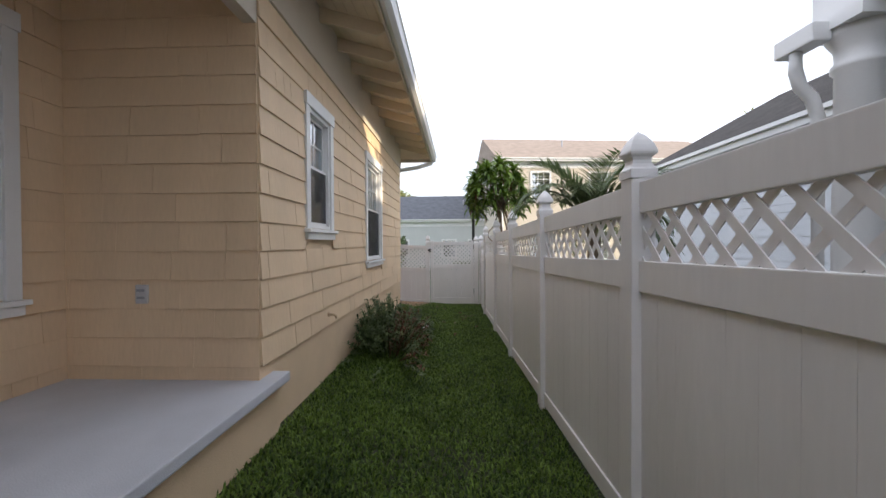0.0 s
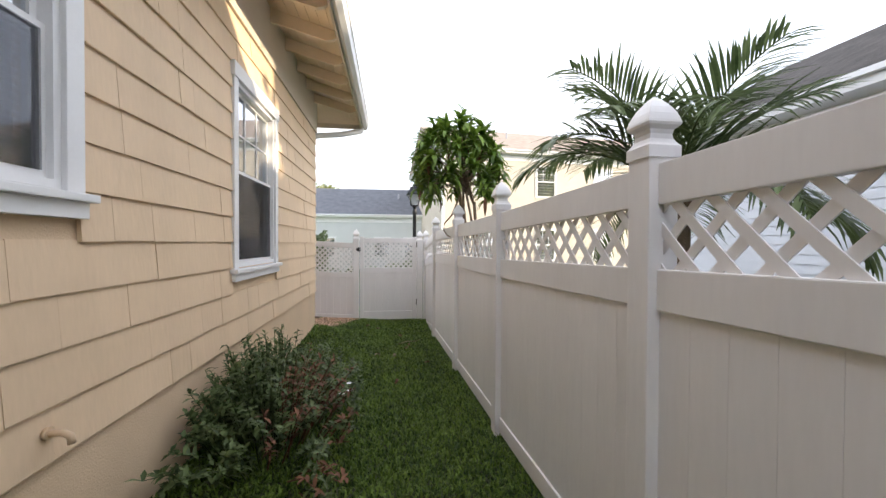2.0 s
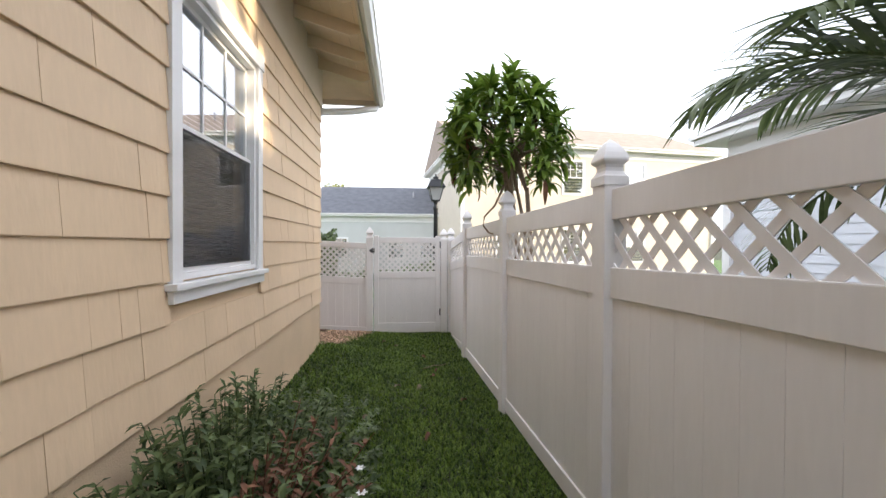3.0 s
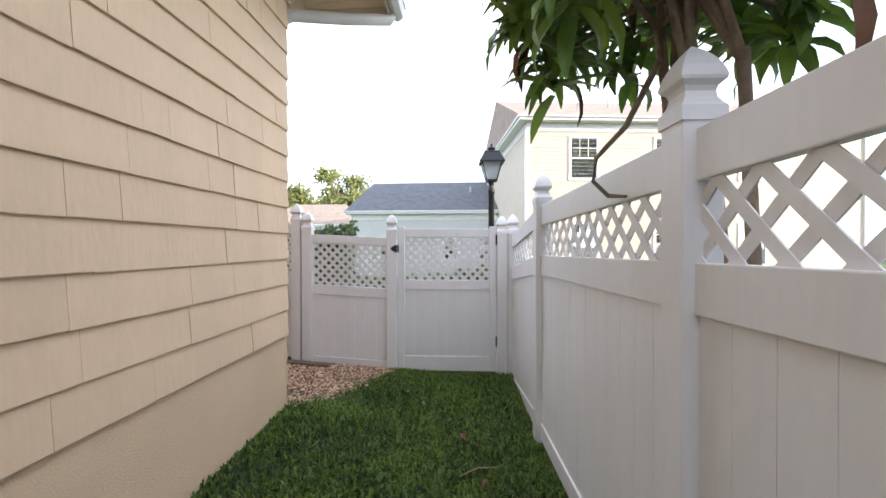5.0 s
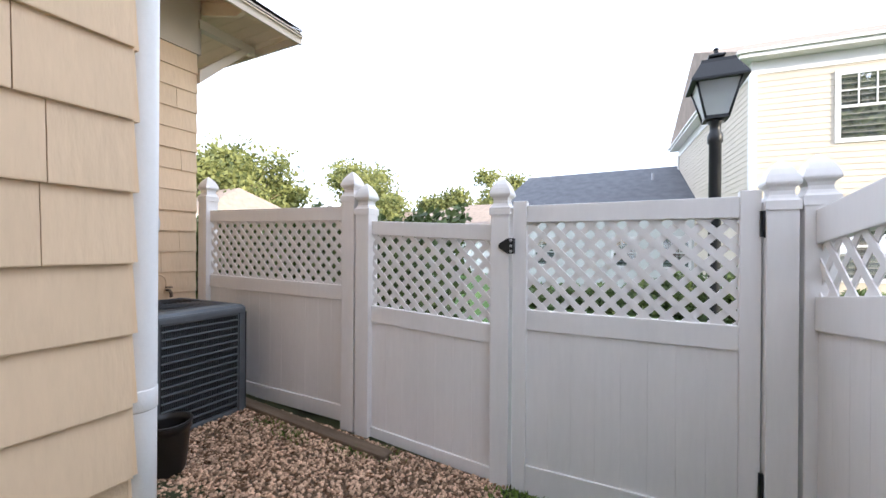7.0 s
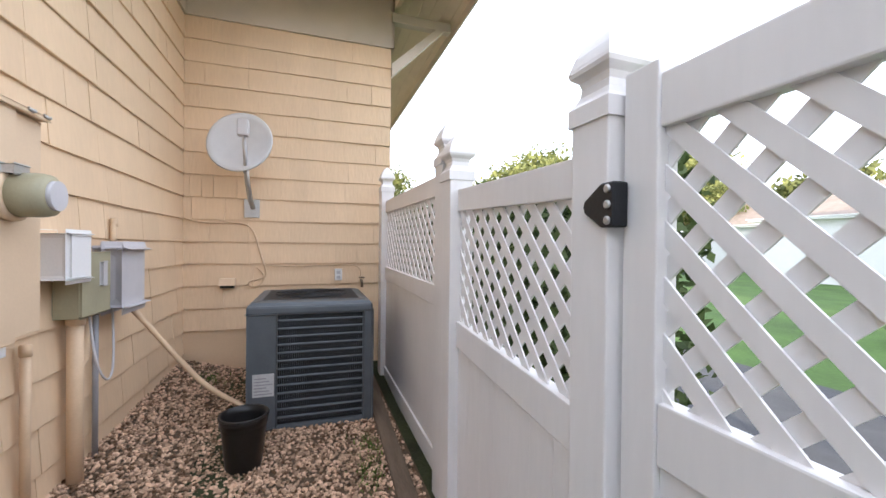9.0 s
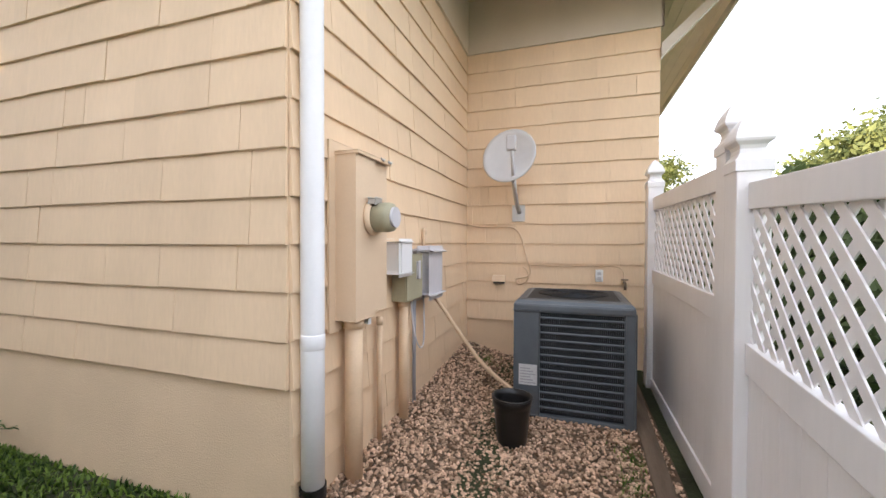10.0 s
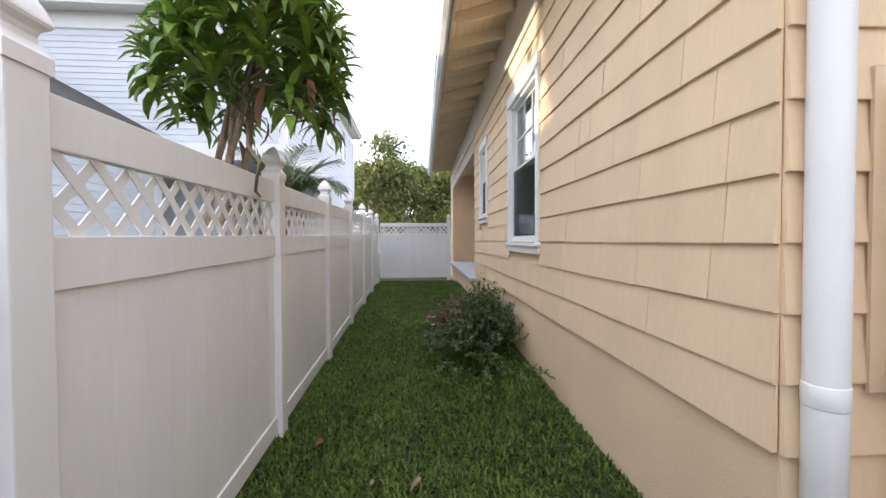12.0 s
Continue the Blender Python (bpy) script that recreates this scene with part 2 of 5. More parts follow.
def shingles(wall, m, length, z0, z1, holes=(), seed=1, wide=(0.18, 0.95), base=BASE):
    """Courses of boards on a wall; m puts x along the wall and -y outwards. holes: (x0, x1, z0, z1)."""
    rnd = random.Random(seed)
    k0 = math.floor((z0 - base) / COURSE)
    k = k0
    while base + k * COURSE < z1 - 0.02:
        z = base + k * COURSE
        x = -rnd.uniform(0, 0.4)
        while x < length:
            w = rnd.uniform(*wide)
            if rnd.random() < 0.35:
                w *= 0.45
            if length - x - w < 0.15:
                w = length - x
            spans = [(max(0, x), min(length, x + w))]
            for h0, h1, hz0, hz1 in holes:
                if z + COURSE > hz0 + 0.03 and z < hz1 - 0.03:
                    spans = [s for a, b in spans for s in ((a, min(b, h0)), (max(a, h1), b))]
            for a, b in spans:
                if b - a > 0.02:
                    ob = new("shingle", SHINGLE)
                    ob.parent = wall
                    hz = min(COURSE, z1 - z) / COURSE
                    ob.matrix_local = m @ pose(a + 0.0015, rnd.uniform(-0.002, 0.002), z + rnd.uniform(-0.003, 0.003)) @ Matrix.Diagonal((b - a - 0.003, 1, hz, 1))
            x += w
        k += 1


# window openings in the side wall, local y from / to, z from / to
W1 = (-6.05, -5.43, 1.88, 3.07)
W2 = (-3.62, -2.52, 1.45, 3.07)


def wall_with_holes(name, x0, x1, y0, y1, z0, z1, holes, material, label):
    """A wall along y with openings (y0, y1, z0, z1) cut through it."""
    bm = bmesh.new()
    yy = sorted({y0, y1, *[v for h in holes for v in h[:2]]})
    for a, b in zip(yy, yy[1:]):
        cut = [h for h in holes if h[0] <= a and h[1] >= b]
        if cut:
            box(bm, x0, a, z0, x1, b, cut[0][2])
            box(bm, x0, a, cut[0][3], x1, b, z1)
        else:
            box(bm, x0, a, z0, x1, b, z1)
    return house_part(name, bm, material, label)


wall_side = wall_with_holes("wall_east", -0.18, -0.004, -7.0, 0.0, -0.4, 3.95, [W1, W2], M_STUCCO, "side wall clad in tan painted shingle boards")
bm = bmesh.new()
box(bm, -3.2, -0.18, -0.4, -0.18, -0.004, 3.95)
wall_end = house_part("wall_north", bm, M_STUCCO, "end wall clad in tan painted shingle boards")
bm = bmesh.new()
box(bm, -3.2, 0.0, -0.4, -3.0, 2.0, 3.95)
wall_wing = house_part("wall_wing", bm, M_STUCCO, "wing wall clad in tan painted shingle boards")
bm = bmesh.new()
box(bm, -9, 1.82, -0.4, -3.2, 2.0, 3.95)
box(bm, -9, -14, -0.4, -8.8, 1.82, 3.95)
house_part("wall_back", bm, M_STUCCO, "tan painted far walls of the house")
bm = bmesh.new()
box(bm, -1.5, -7.0, 0.5, -0.18, -6.82, 3.95)
wall_porch = house_part("wall_porch", bm, M_STUCCO, "porch end wall clad in tan boards")
PW = (-8.6, -7.42, 1.36, 3.15)
wall_pback = wall_with_holes("wall_porch_back", -1.68, -1.5, -13.0, -6.82, 0.3, 3.95, [PW], M_STUCCO, "shaded porch back wall clad in tan boards")
bm = bmesh.new()
box(bm, -8.8, -14, -0.4, 0.0, -13.0, 3.95)
house_part("wall_south", bm, M_STUCCO, "tan painted front wall of the house")


# frieze board, rafters, soffit, roof, gutter
bm = bmesh.new()
box(bm, -0.004, -13.0, 3.62, 0.03, 0.034, 4.22)
box(bm, -3.0, 0.0, 3.62, 0.0, 0.03, 4.22)
box(bm, -3.0, 0.03, 3.62, -2.97, 2.03, 4.22)
box(bm, -9, 2.0, 3.62, -2.97, 2.03, 4.22)
house_part("frieze_board", bm, M_FRIEZE, "weathered greyish white frieze board under the eaves", "trim")

EO = 0.78          # overhang of the eaves
EZ = 4.02          # height of the roof edge
PITCH = 0.30
bm = bmesh.new()


def roof_z(d):
    return EZ + PITCH * d


def quad(bm, *pts):
    vs = [bm.verts.new(p) for p in pts]
    return bm.faces.new(vs)


# hipped roof over the main body: eave lines x = EO and y = EO, and over the wing: x = -3 + EO, y = 2 + EO
R = 4.9
for lift, flip in ((0.06, False), (0.0, True)):
    a = quad(bm, (EO, -14, EZ + lift), (EO, EO, EZ + lift), (EO - R, EO - R, roof_z(R) + lift), (EO - R, -14, roof_z(R) + lift))
    b = quad(bm, (EO, EO, EZ + lift), (-3 + EO, EO, EZ + lift), (EO - R - 3, EO, roof_z(R) + lift), (EO - R, EO - R, roof_z(R) + lift))
    c = quad(bm, (-3 + EO, EO - 0.3, EZ + lift + 0.005), (-3 + EO, 2 + EO, EZ + lift + 0.005), (-3 + EO - R, 2 + EO - R, roof_z(R) + lift), (-3 + EO - R, EO - 0.3 - R, roof_z(R) + lift))
    d = quad(bm, (-3 + EO, 2 + EO, EZ + lift), (-10, 2 + EO, EZ + lift), (-10, 2 + EO - R, roof_z(R) + lift), (-3 + EO - R, 2 + EO - R, roof_z(R) + lift))
    e = quad(bm, (EO - R, -14, roof_z(R) + lift), (EO - R, EO - R, roof_z(R) + lift), (-10, EO - R, roof_z(R) + lift), (-10, -14, roof_z(R) + lift))
house_part("roof", bm, M_ROOF, "dark asphalt shingle roof with deep eaves", "roof")
bm = bmesh.new()
# soffit boards lie on the rafters, under the roof
for k in range(7):
    d0, d1 = k * 0.112, k * 0.112 + 0.108
    for (p, q) in (((EO, -14), (EO, EO)), ((EO, EO), (-3 + EO, EO)), ((-3 + EO, EO), (-3 + EO, 2 + EO)), ((-3 + EO, 2 + EO), (-10, 2 + EO))):
        along = (Vector(q) - Vector(p)).normalized()
        inn = Vector((-along.y, along.x))
        e0, e1 = (0 if p[1] == -14 else -1 if p == (-3 + EO, EO) else 1), (-1 if q == (-3 + EO, EO) else 1)
        a0, a1 = Vector(p) + inn * d0 + along * d0 * e0, Vector(q) + inn * d0 - along * d0 * e1
        b0, b1 = Vector(p) + inn * d1 + along * d1 * e0, Vector(q) + inn * d1 - along * d1 * e1
        z0, z1 = EZ + PITCH * d0 - 0.012, EZ + PITCH * d1 - 0.012
        quad(bm, (*a0, z0), (*a1, z0), (*b1, z1), (*b0, z1))
        quad(bm, (*a0, z0 - 0.012), (*b0, z1 - 0.012), (*b1, z1 - 0.012), (*a1, z0 - 0.012))
        quad(bm, (*a0, z0 - 0.012), (*a1, z0 - 0.012), (*a1, z0), (*a0, z0))
        quad(bm, (*b0, z1 - 0.012), (*b0, z1), (*b1, z1), (*b1, z1 - 0.012))
house_part("soffit", bm, M_SOFFIT, "tan painted boards under the eaves", "soffit")


def rafter_mesh():
    bm = bmesh.new()
    prism(bm, [(EO - 0.05, EZ - 0.01), (0.03, roof_z(EO - 0.03) - 0.03), (0.03, roof_z(EO - 0.03) - 0.18), (EO - 0.16, EZ - 0.115), (EO - 0.09, EZ - 0.10), (EO - 0.05, EZ - 0.07)], "y", -0.022, 0.022)
    return mesh_of("rafter_tail", bm, M_SOFFIT)


RAFTER = rafter_mesh()
rafters = thing("rafter_tails", H, "row of exposed tan rafter tails under the eaves", "rafters", kind="structure")
spots = [pose(0, -0.25 - 0.61 * i, 0) for i in range(22)]
spots += [pose(-0.15 - 0.61 * i, 0, 0, 0, 0, 90) for i in range(4)]
spots += [pose(-3, 0.95 + 0.55 * i, 0) for i in range(3)]
for m in spots:
    ob = new("rafter_tail", RAFTER)
    ob.parent = rafters
    ob.matrix_local = m

gutter = thing("gutter", H, "white half-round metal gutter along the eaves", "gutter")
bm = bmesh.new()
sec = [(EO - 0.02, EZ + 0.05), (EO - 0.02, EZ - 0.06), (EO + 0.03, EZ - 0.085), (EO + 0.085, EZ - 0.05), (EO + 0.105, EZ + 0.035), (EO + 0.12, EZ + 0.05), (EO + 0.10, EZ + 0.05), (EO + 0.075, EZ - 0.04), (EO + 0.03, EZ - 0.07), (EO, EZ - 0.05), (EO, EZ + 0.05)]
prism(bm, sec, "y", -14, EO + 0.1)
part("trough", bm, M_TRIM, gutter)
bm = bmesh.new()
box(bm, EO - 0.045, -14, EZ - 0.10, EO - 0.022, EO - 0.02, EZ + 0.04)
box(bm, -3 + EO, EO - 0.045, EZ - 0.10, EO - 0.022, EO - 0.022, EZ + 0.04)
box(bm, -3 + EO - 0.045, EO, EZ - 0.10, -3 + EO - 0.022, 2 + EO, EZ + 0.04)
box(bm, -9, 2 + EO - 0.045, EZ - 0.10, -3 + EO - 0.046, 2 + EO - 0.022, EZ + 0.04)
house_part("fascia", bm, M_FRIEZE, "weathered greyish white fascia board", "trim")
downspout = thing("downspout", H, "white round plastic downspout at the house corner", "downspout")
DX, DY = -0.085, 0.06
bm = bmesh.new()
tube(bm, [(EO - 0.02, EO + 0.02, EZ - 0.05), (EO - 0.04, EO - 0.02, EZ - 0.13), (EO * 0.5, EO * 0.55, EZ - 0.30), (DX + 0.08, DY + 0.08, EZ - 0.42), (DX, DY, EZ - 0.50), (DX, DY, EZ - 0.54), (DX, DY, EZ - 0.60), (DX, DY, 1.0), (DX, DY, 0.16)], 0.054, 16)
part("pipe", bm, M_TRIM, downspout)
bm = bmesh.new()
tube(bm, [(DX, DY, 0.975), (DX, DY, 0.98), (DX, DY, 1.04), (DX, DY, 1.045)], [0.054, 0.0565, 0.0565, 0.054], 20)
part("coupling", bm, M_TRIM, downspout)
bm = bmesh.new()
zz, rr = [], []
for i in range(16):
    zz += [(DX, DY, 0.34 - 0.018 * i), (DX, DY, 0.331 - 0.018 * i)]
    rr += [0.062, 0.056]
tube(bm, zz, rr, 16)
part("corrugated_drain", bm, M_PLASTIC, downspout, "black corrugated drain pipe")

# porch slab and its base
bm = bmesh.new()
box(bm, -1.5, -12.9, 0.63, 0.13, -6.78, 0.705, bevel=0.012)
ob = house_part("porch_slab", bm, M_SLAB, "grey concrete porch slab", "porch floor")
bm = bmesh.new()
box(bm, -1.5, -12.9, -0.3, 0.06, -6.82, 0.63)
house_part("porch_base", bm, M_STUCCO, "tan stucco base of the porch", "foundation")
bm = bmesh.new()
box(bm, -0.10, -13.0, 3.35, 0.0, -7.0, 3.95)
house_part("porch_beam", bm, M_FRIEZE, "greyish white beam over the porch opening", "beam")
bm = bmesh.new()
box(bm, -1.5, -13.0, 3.80, -0.1, -7.0, 3.84)
house_part("ceiling", bm, M_SOFFIT, "painted porch ceiling", "ceiling")
bm = bmesh.new()
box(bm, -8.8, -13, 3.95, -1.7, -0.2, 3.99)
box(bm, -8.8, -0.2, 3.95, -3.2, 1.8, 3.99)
house_part("ceiling_inside", bm, M_UNLIT_ROOM, "ceiling of the rooms", "ceiling")


# ---- windows ----
def window(name, m, w, z0, z1, grid_cols=3, room=True, blind=M_BLIND, grid_top=0.48):
    """A double-hung window in a wall; local x along, -y out, z up; the opening is w wide from z0 to z1."""
    win = thing(name, m, "white double-hung window with grilles and blinds", "window", kind="structure")
    t = 0.095
    bm = bmesh.new()
    box(bm, -t, -0.035, z0 - 0.01, 0, 0, z1, 0.004)
    box(bm, w, -0.035, z0 - 0.01, w + t, 0, z1, 0.004)
    box(bm, -t - 0.012, -0.045, z1, w + t + 0.012, 0, z1 + 0.125, 0.005)
    part("casing", bm, M_TRIM, win)
    bm = bmesh.new()
    box(bm, -t - 0.03, -0.075, z0 - 0.045, w + t + 0.03, 0, z0 - 0.01, 0.006)
    box(bm, -t - 0.008, -0.045, z0 - 0.115, w + t + 0.008, 0, z0 - 0.045, 0.004)
    part("sill", bm, M_TRIM, win)
    zm = z0 + (z1 - z0) * 0.52
    bm = bmesh.new()
    f = 0.035
    box(bm, 0, -0.012, z0, f, 0.10, z1)
    box(bm, w - f, -0.012, z0, w, 0.10, z1)
    box(bm, f, -0.012, z0, w - f, 0.10, z0 + f)
    box(bm, f, -0.012, z1 - f, w - f, 0.10, z1)
    part("frame", bm, M_TRIM, win)
    for nm, a, b, y in (("lower_sash", z0 + f, zm + 0.02, 0.015), ("upper_sash", zm - 0.02, z1 - f, 0.045)):
        bm = bmesh.new()
        s = 0.03
        box(bm, f, y, a, f + s, y + 0.028, b)
        box(bm, w - f - s, y, a, w - f, y + 0.028, b)
        box(bm, f + s, y, a, w - f - s, y + 0.028, a + s)
        box(bm, f + s, y, b - s, w - f - s, y + 0.028, b)
        sash = part(nm, bm, M_TRIM, win)
        bm = bmesh.new()
        box(bm, f + s, y + 0.012, a + s, w - f - s, y + 0.016, b - s)
        pane = part("pane", bm, M_GLASS, sash, "reflecting window glass")
        pane.visible_shadow = False
        if nm == "upper_sash":
            bm = bmesh.new()
            for i in range(1, grid_cols):
                x = f + s + (w - 2 * f - 2 * s) * i / grid_cols
                box(bm, x - 0.008, y + 0.004, a + s, x + 0.008, y + 0.011, b - s)
            box(bm, f + s, y + 0.003, (a + b) / 2 - 0.008, w - f - s, y + 0.010, (a + b) / 2 + 0.008)
            part("grille", bm, M_TRIM, sash)
        else:
            bm = bmesh.new()
            box(bm, f + s, y - 0.008, a + s, w - f - s, y - 0.005, b - s)
            scr = part("insect_screen", bm, M_SCREEN, sash, "dark insect screen")
            scr.visible_shadow = False
    if room:
        bl = None
        z = z0 + f
        bm0 = bmesh.new()
        box(bm0, f + 0.01, -0.012, -0.001, w - f - 0.01, 0.012, 0.001, m=pose(0, 0, 0, 38))
        bl = mesh_of("blind_slat", bm0, blind)
        while z < z1 - f:
            ob = new("blind_slat", bl)
            ob.parent = win
            ob.matrix_local = pose(0, 0.105, z)
            z += 0.032
        # Flat dark sheet closes the opening; its colour replaces the room's shade.
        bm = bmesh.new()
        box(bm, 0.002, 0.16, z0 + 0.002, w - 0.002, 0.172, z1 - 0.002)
        part("unlit_room_sheet", bm, M_UNLIT_ROOM, win, "dark sheet standing in for the unlit room behind the blinds")
    return win


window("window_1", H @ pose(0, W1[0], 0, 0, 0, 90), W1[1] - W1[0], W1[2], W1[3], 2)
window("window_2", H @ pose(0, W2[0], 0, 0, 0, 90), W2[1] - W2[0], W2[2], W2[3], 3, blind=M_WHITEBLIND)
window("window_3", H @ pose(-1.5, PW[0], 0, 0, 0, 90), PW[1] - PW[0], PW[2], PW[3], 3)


# ---- fence ----
def post_thing(x, y, h, label="white vinyl fence post with a pointed cap", tall=0.0):
    z = g(x, y) - 0.05
    p = thing("fence_post", pose(x, y, z), label, "fence post", "fence posts")
    bm = bmesh.new()
    box(bm, -0.0635, -0.0635, 0, 0.0635, 0.0635, h + 0.05, 0.006)
    part("shaft", bm, M_VINYL, p)
    bm = bmesh.new()
    z = h + 0.05
    lathe(bm, [(0.070, z - 0.045), (0.070, z), (0.060, z + 0.012), (0.050, z + 0.030), (0.047, z + 0.050), (0.052, z + 0.066), (0.068, z + 0.080), (0.071, z + 0.090), (0.069, z + 0.100), (0.060, z + 0.128), (0.046, z + 0.156), (0.026, z + 0.184), (0.004, z + 0.206)], square=True)
    part("cap", bm, M_VINYL, p, "gothic pointed cap")
    return p


def lattice_bm(length, height, pitch=0.155, w=0.038):
    """Crossed diagonal slats clipped to a rectangle; along x, thickness in y."""
    bm = bmesh.new()
    for sgn, y in ((1, -0.007), (-1, 0.001)):
        n = int((length + height) / pitch) + 2
        for i in range(-1, n + 1):
            c = i * pitch
            # the slat's centre line x = c - t (sgn 1) or mirrored
            half = w * 0.7071
            poly = [(c - half, 0), (c + half, 0), (c + half - height, height), (c - half - height, height)]
            if sgn < 0:
                poly = [(length - px, pz) for px, pz in poly]
            # clip to 0..length in x
            def clip(poly, keep, cut):
                out = []
                for k in range(len(poly)):
                    a, b = poly[k], poly[(k + 1) % len(poly)]
                    if keep(a):
                        out.append(a)
                    if keep(a) != keep(b):
                        t = (cut - a[0]) / (b[0] - a[0])
                        out.append((cut, a[1] + t * (b[1] - a[1])))
                return out
            poly = clip(poly, lambda p: p[0] > 0, 0.0)
            if len(poly) >= 3:
                poly = clip(poly, lambda p: p[0] < length, length)
            if len(poly) < 3:
                continue
            lo = [bm.verts.new((px, y, pz)) for px, pz in poly]
            hi = [bm.verts.new((px, y + 0.006, pz)) for px, pz in poly]
            m = len(poly)
            for k in range(m):
                bm.faces.new((lo[k], lo[(k + 1) % m], hi[(k + 1) % m], hi[k]))
            bm.faces.new(lo[::-1])
            bm.faces.new(hi)
    bmesh.ops.recalc_face_normals(bm, faces=bm.faces)
    return bm


def panel(a, b, za, zb, top, lt, lb, mr, bottom=0.06, boards=True, name="fence", pitch=0.155, label="white vinyl privacy fence panel with a lattice top"):
    """A fence panel from a to b in plan, its ground at za and zb; heights above the ground."""
    a, b = Vector(a), Vector(b)
    d = b - a
    L = d.length
    sl = (zb - za) / L
    shear = Matrix(((1, 0, 0, 0), (0, 1, 0, 0), (sl, 0, 1, 0), (0, 0, 0, 1)))
    p = thing(name, pose(a.x, a.y, za, 0, 0, math.degrees(math.atan2(d.y, d.x))), label, "fence", "fence sections")

    def add(nm, bm):
        bm.transform(shear)
        return part(nm, bm, M_VINYL, p)
    bm = bmesh.new()
    box(bm, 0, -0.022, lt, L, 0.022, top, 0.005)
    add("top_rail", bm)
    bm = bmesh.new()
    box(bm, 0, -0.025, mr, L, 0.025, lb, 0.005)
    add("middle_rail", bm)
    bm = bmesh.new()
    box(bm, 0, -0.025, bottom - 0.04, L, 0.025, bottom + 0.09, 0.005)
    add("bottom_rail", bm)
    bm = lattice_bm(L, lt - lb, pitch)
    bm.transform(Matrix.Translation((0, 0, lb)))
    add("lattice", bm)
    n = max(1, round(L / 0.15))
    w = L / n
    bm0 = bmesh.new()
    box(bm0, 0.0004, -0.011, bottom + 0.08, w - 0.0004, 0.011, mr + 0.01, 0.0016)
    bm0.transform(shear)
    me = mesh_of("board", bm0, M_VINYL)
    for i in range(n):
        ob = new("board", me)
        ob.parent = p
        ob.matrix_local = pose(i * w, 0, sl * i * w)
    return p


FX = lambda y: 1.225 - 0.011 * (y - 2.2) + 0.04 * smooth(10.3, 11.7, y)
PY = [-1.70, 0.27, 2.23, 4.19, 6.13, 7.98, 10.02, 11.82]
LIFT = lambda y: 0.018 + 0.035 * smooth(5.8, 2.2, y) - 0.17 * smooth(10.1, 11.8, y)
for y in PY:
    post_thing(FX(y), y, 2.02 + LIFT(y))
for y0, y1 in zip(PY, PY[1:]):
    panel((FX(y0), y0 + 0.06), (FX(y1), y1 - 0.06), g(1.2, y0) + LIFT(y0), g(1.2, y1) + LIFT(y1), 1.95, 1.79, 1.54, 1.38, pitch=0.16)
# gate line
GY = 11.86
post_thing(1.015, GY - 0.04, 1.85)
post_thing(-0.425, GY + 0.005, 1.83)
post_thing(-1.57, GY + 0.06, 1.80)
post_thing(-1.72, GY + 0.07, 1.90)
post_thing(-3.60, GY + 0.10, 1.88)
panel((-1.505, GY + 0.06), (-0.49, GY + 0.005), 0.0, -0.05, 1.72, 1.61, 1.05, 0.92, bottom=0.0, pitch=0.115)
panel((-3.54, GY + 0.10), (-1.785, GY + 0.07), 0.06, 0.03, 1.82, 1.70, 1.165, 1.04, bottom=0.08, pitch=0.115)
# end fence beyond the start
panel((-1.1, -2.2), (1.2, -2.2), g(0, -2.2) + 0.1, g(0, -2.2) + 0.1, 1.87, 1.755, 1.535, 1.385)
post_thing(-1.12, -2.2, 2.08)

gate = thing("gate", pose(-0.345, GY, g(0.3, GY) + 0.055, 0, 0, -1.2), "closed white vinyl gate with a lattice top and black hinges", "gate")
GW = 1.29
for nm, bx in (("stile", (0, -0.03, 0.09, 1.86)), ("stile", (GW - 0.09, -0.03, GW, 1.86)), ("top_rail", (0.09, 1.72, GW - 0.09, 1.83)), ("middle_rail", (0.09, 1.03, GW - 0.09, 1.16)), ("bottom_rail", (0.09, -0.03, GW - 0.09, 0.16))):
    bm = bmesh.new()
    dd = 0.028 if nm == "stile" else 0.022
    box(bm, bx[0], -dd, bx[1], bx[2], dd, bx[3], 0.005)
    part(nm, bm, M_VINYL, gate)
bm = lattice_bm(GW - 0.18, 0.56, 0.115)
bm.transform(Matrix.Translation((0.09, 0, 1.16)))
part("lattice", bm, M_VINYL, gate)
bm0 = bmesh.new()
w = (GW - 0.18) / 8
box(bm0, 0.0003, -0.011, 0.15, w - 0.0003, 0.011, 1.04, 0.001)
me = mesh_of("board", bm0, M_VINYL)
for i in range(8):
    ob = new("board", me)
    ob.parent = gate
    ob.matrix_local = pose(0.09 + i * w, 0, 0)
for z in (0.30, 1.62):
    bm = bmesh.new()
    box(bm, GW - 0.01, -0.045, z, GW + 0.035, -0.029, z + 0.13, 0.003)
    tube(bm, [(GW + 0.012, -0.048, z - 0.005), (GW + 0.012, -0.048, z + 0.135)], 0.011, 10)
    part("hinge", bm, M_BLACK, gate, "black metal hinge")
bm = bmesh.new()
prism(bm, [(-0.002, 1.575), (-0.002, 1.675), (-0.045, 1.675), (-0.06, 1.665), (-0.10, 1.64), (-0.105, 1.625), (-0.10, 1.61), (-0.06, 1.585), (-0.045, 1.575)], "y", -0.072, -0.030)
bmesh.ops.bevel(bm, geom=bm.edges[:], offset=0.004, segments=1, affect="EDGES")
bm.transform(Matrix.Translation((0.02, 0, -0.055)))
lt = part("latch", bm, M_BLACK, gate, "black metal gate latch")
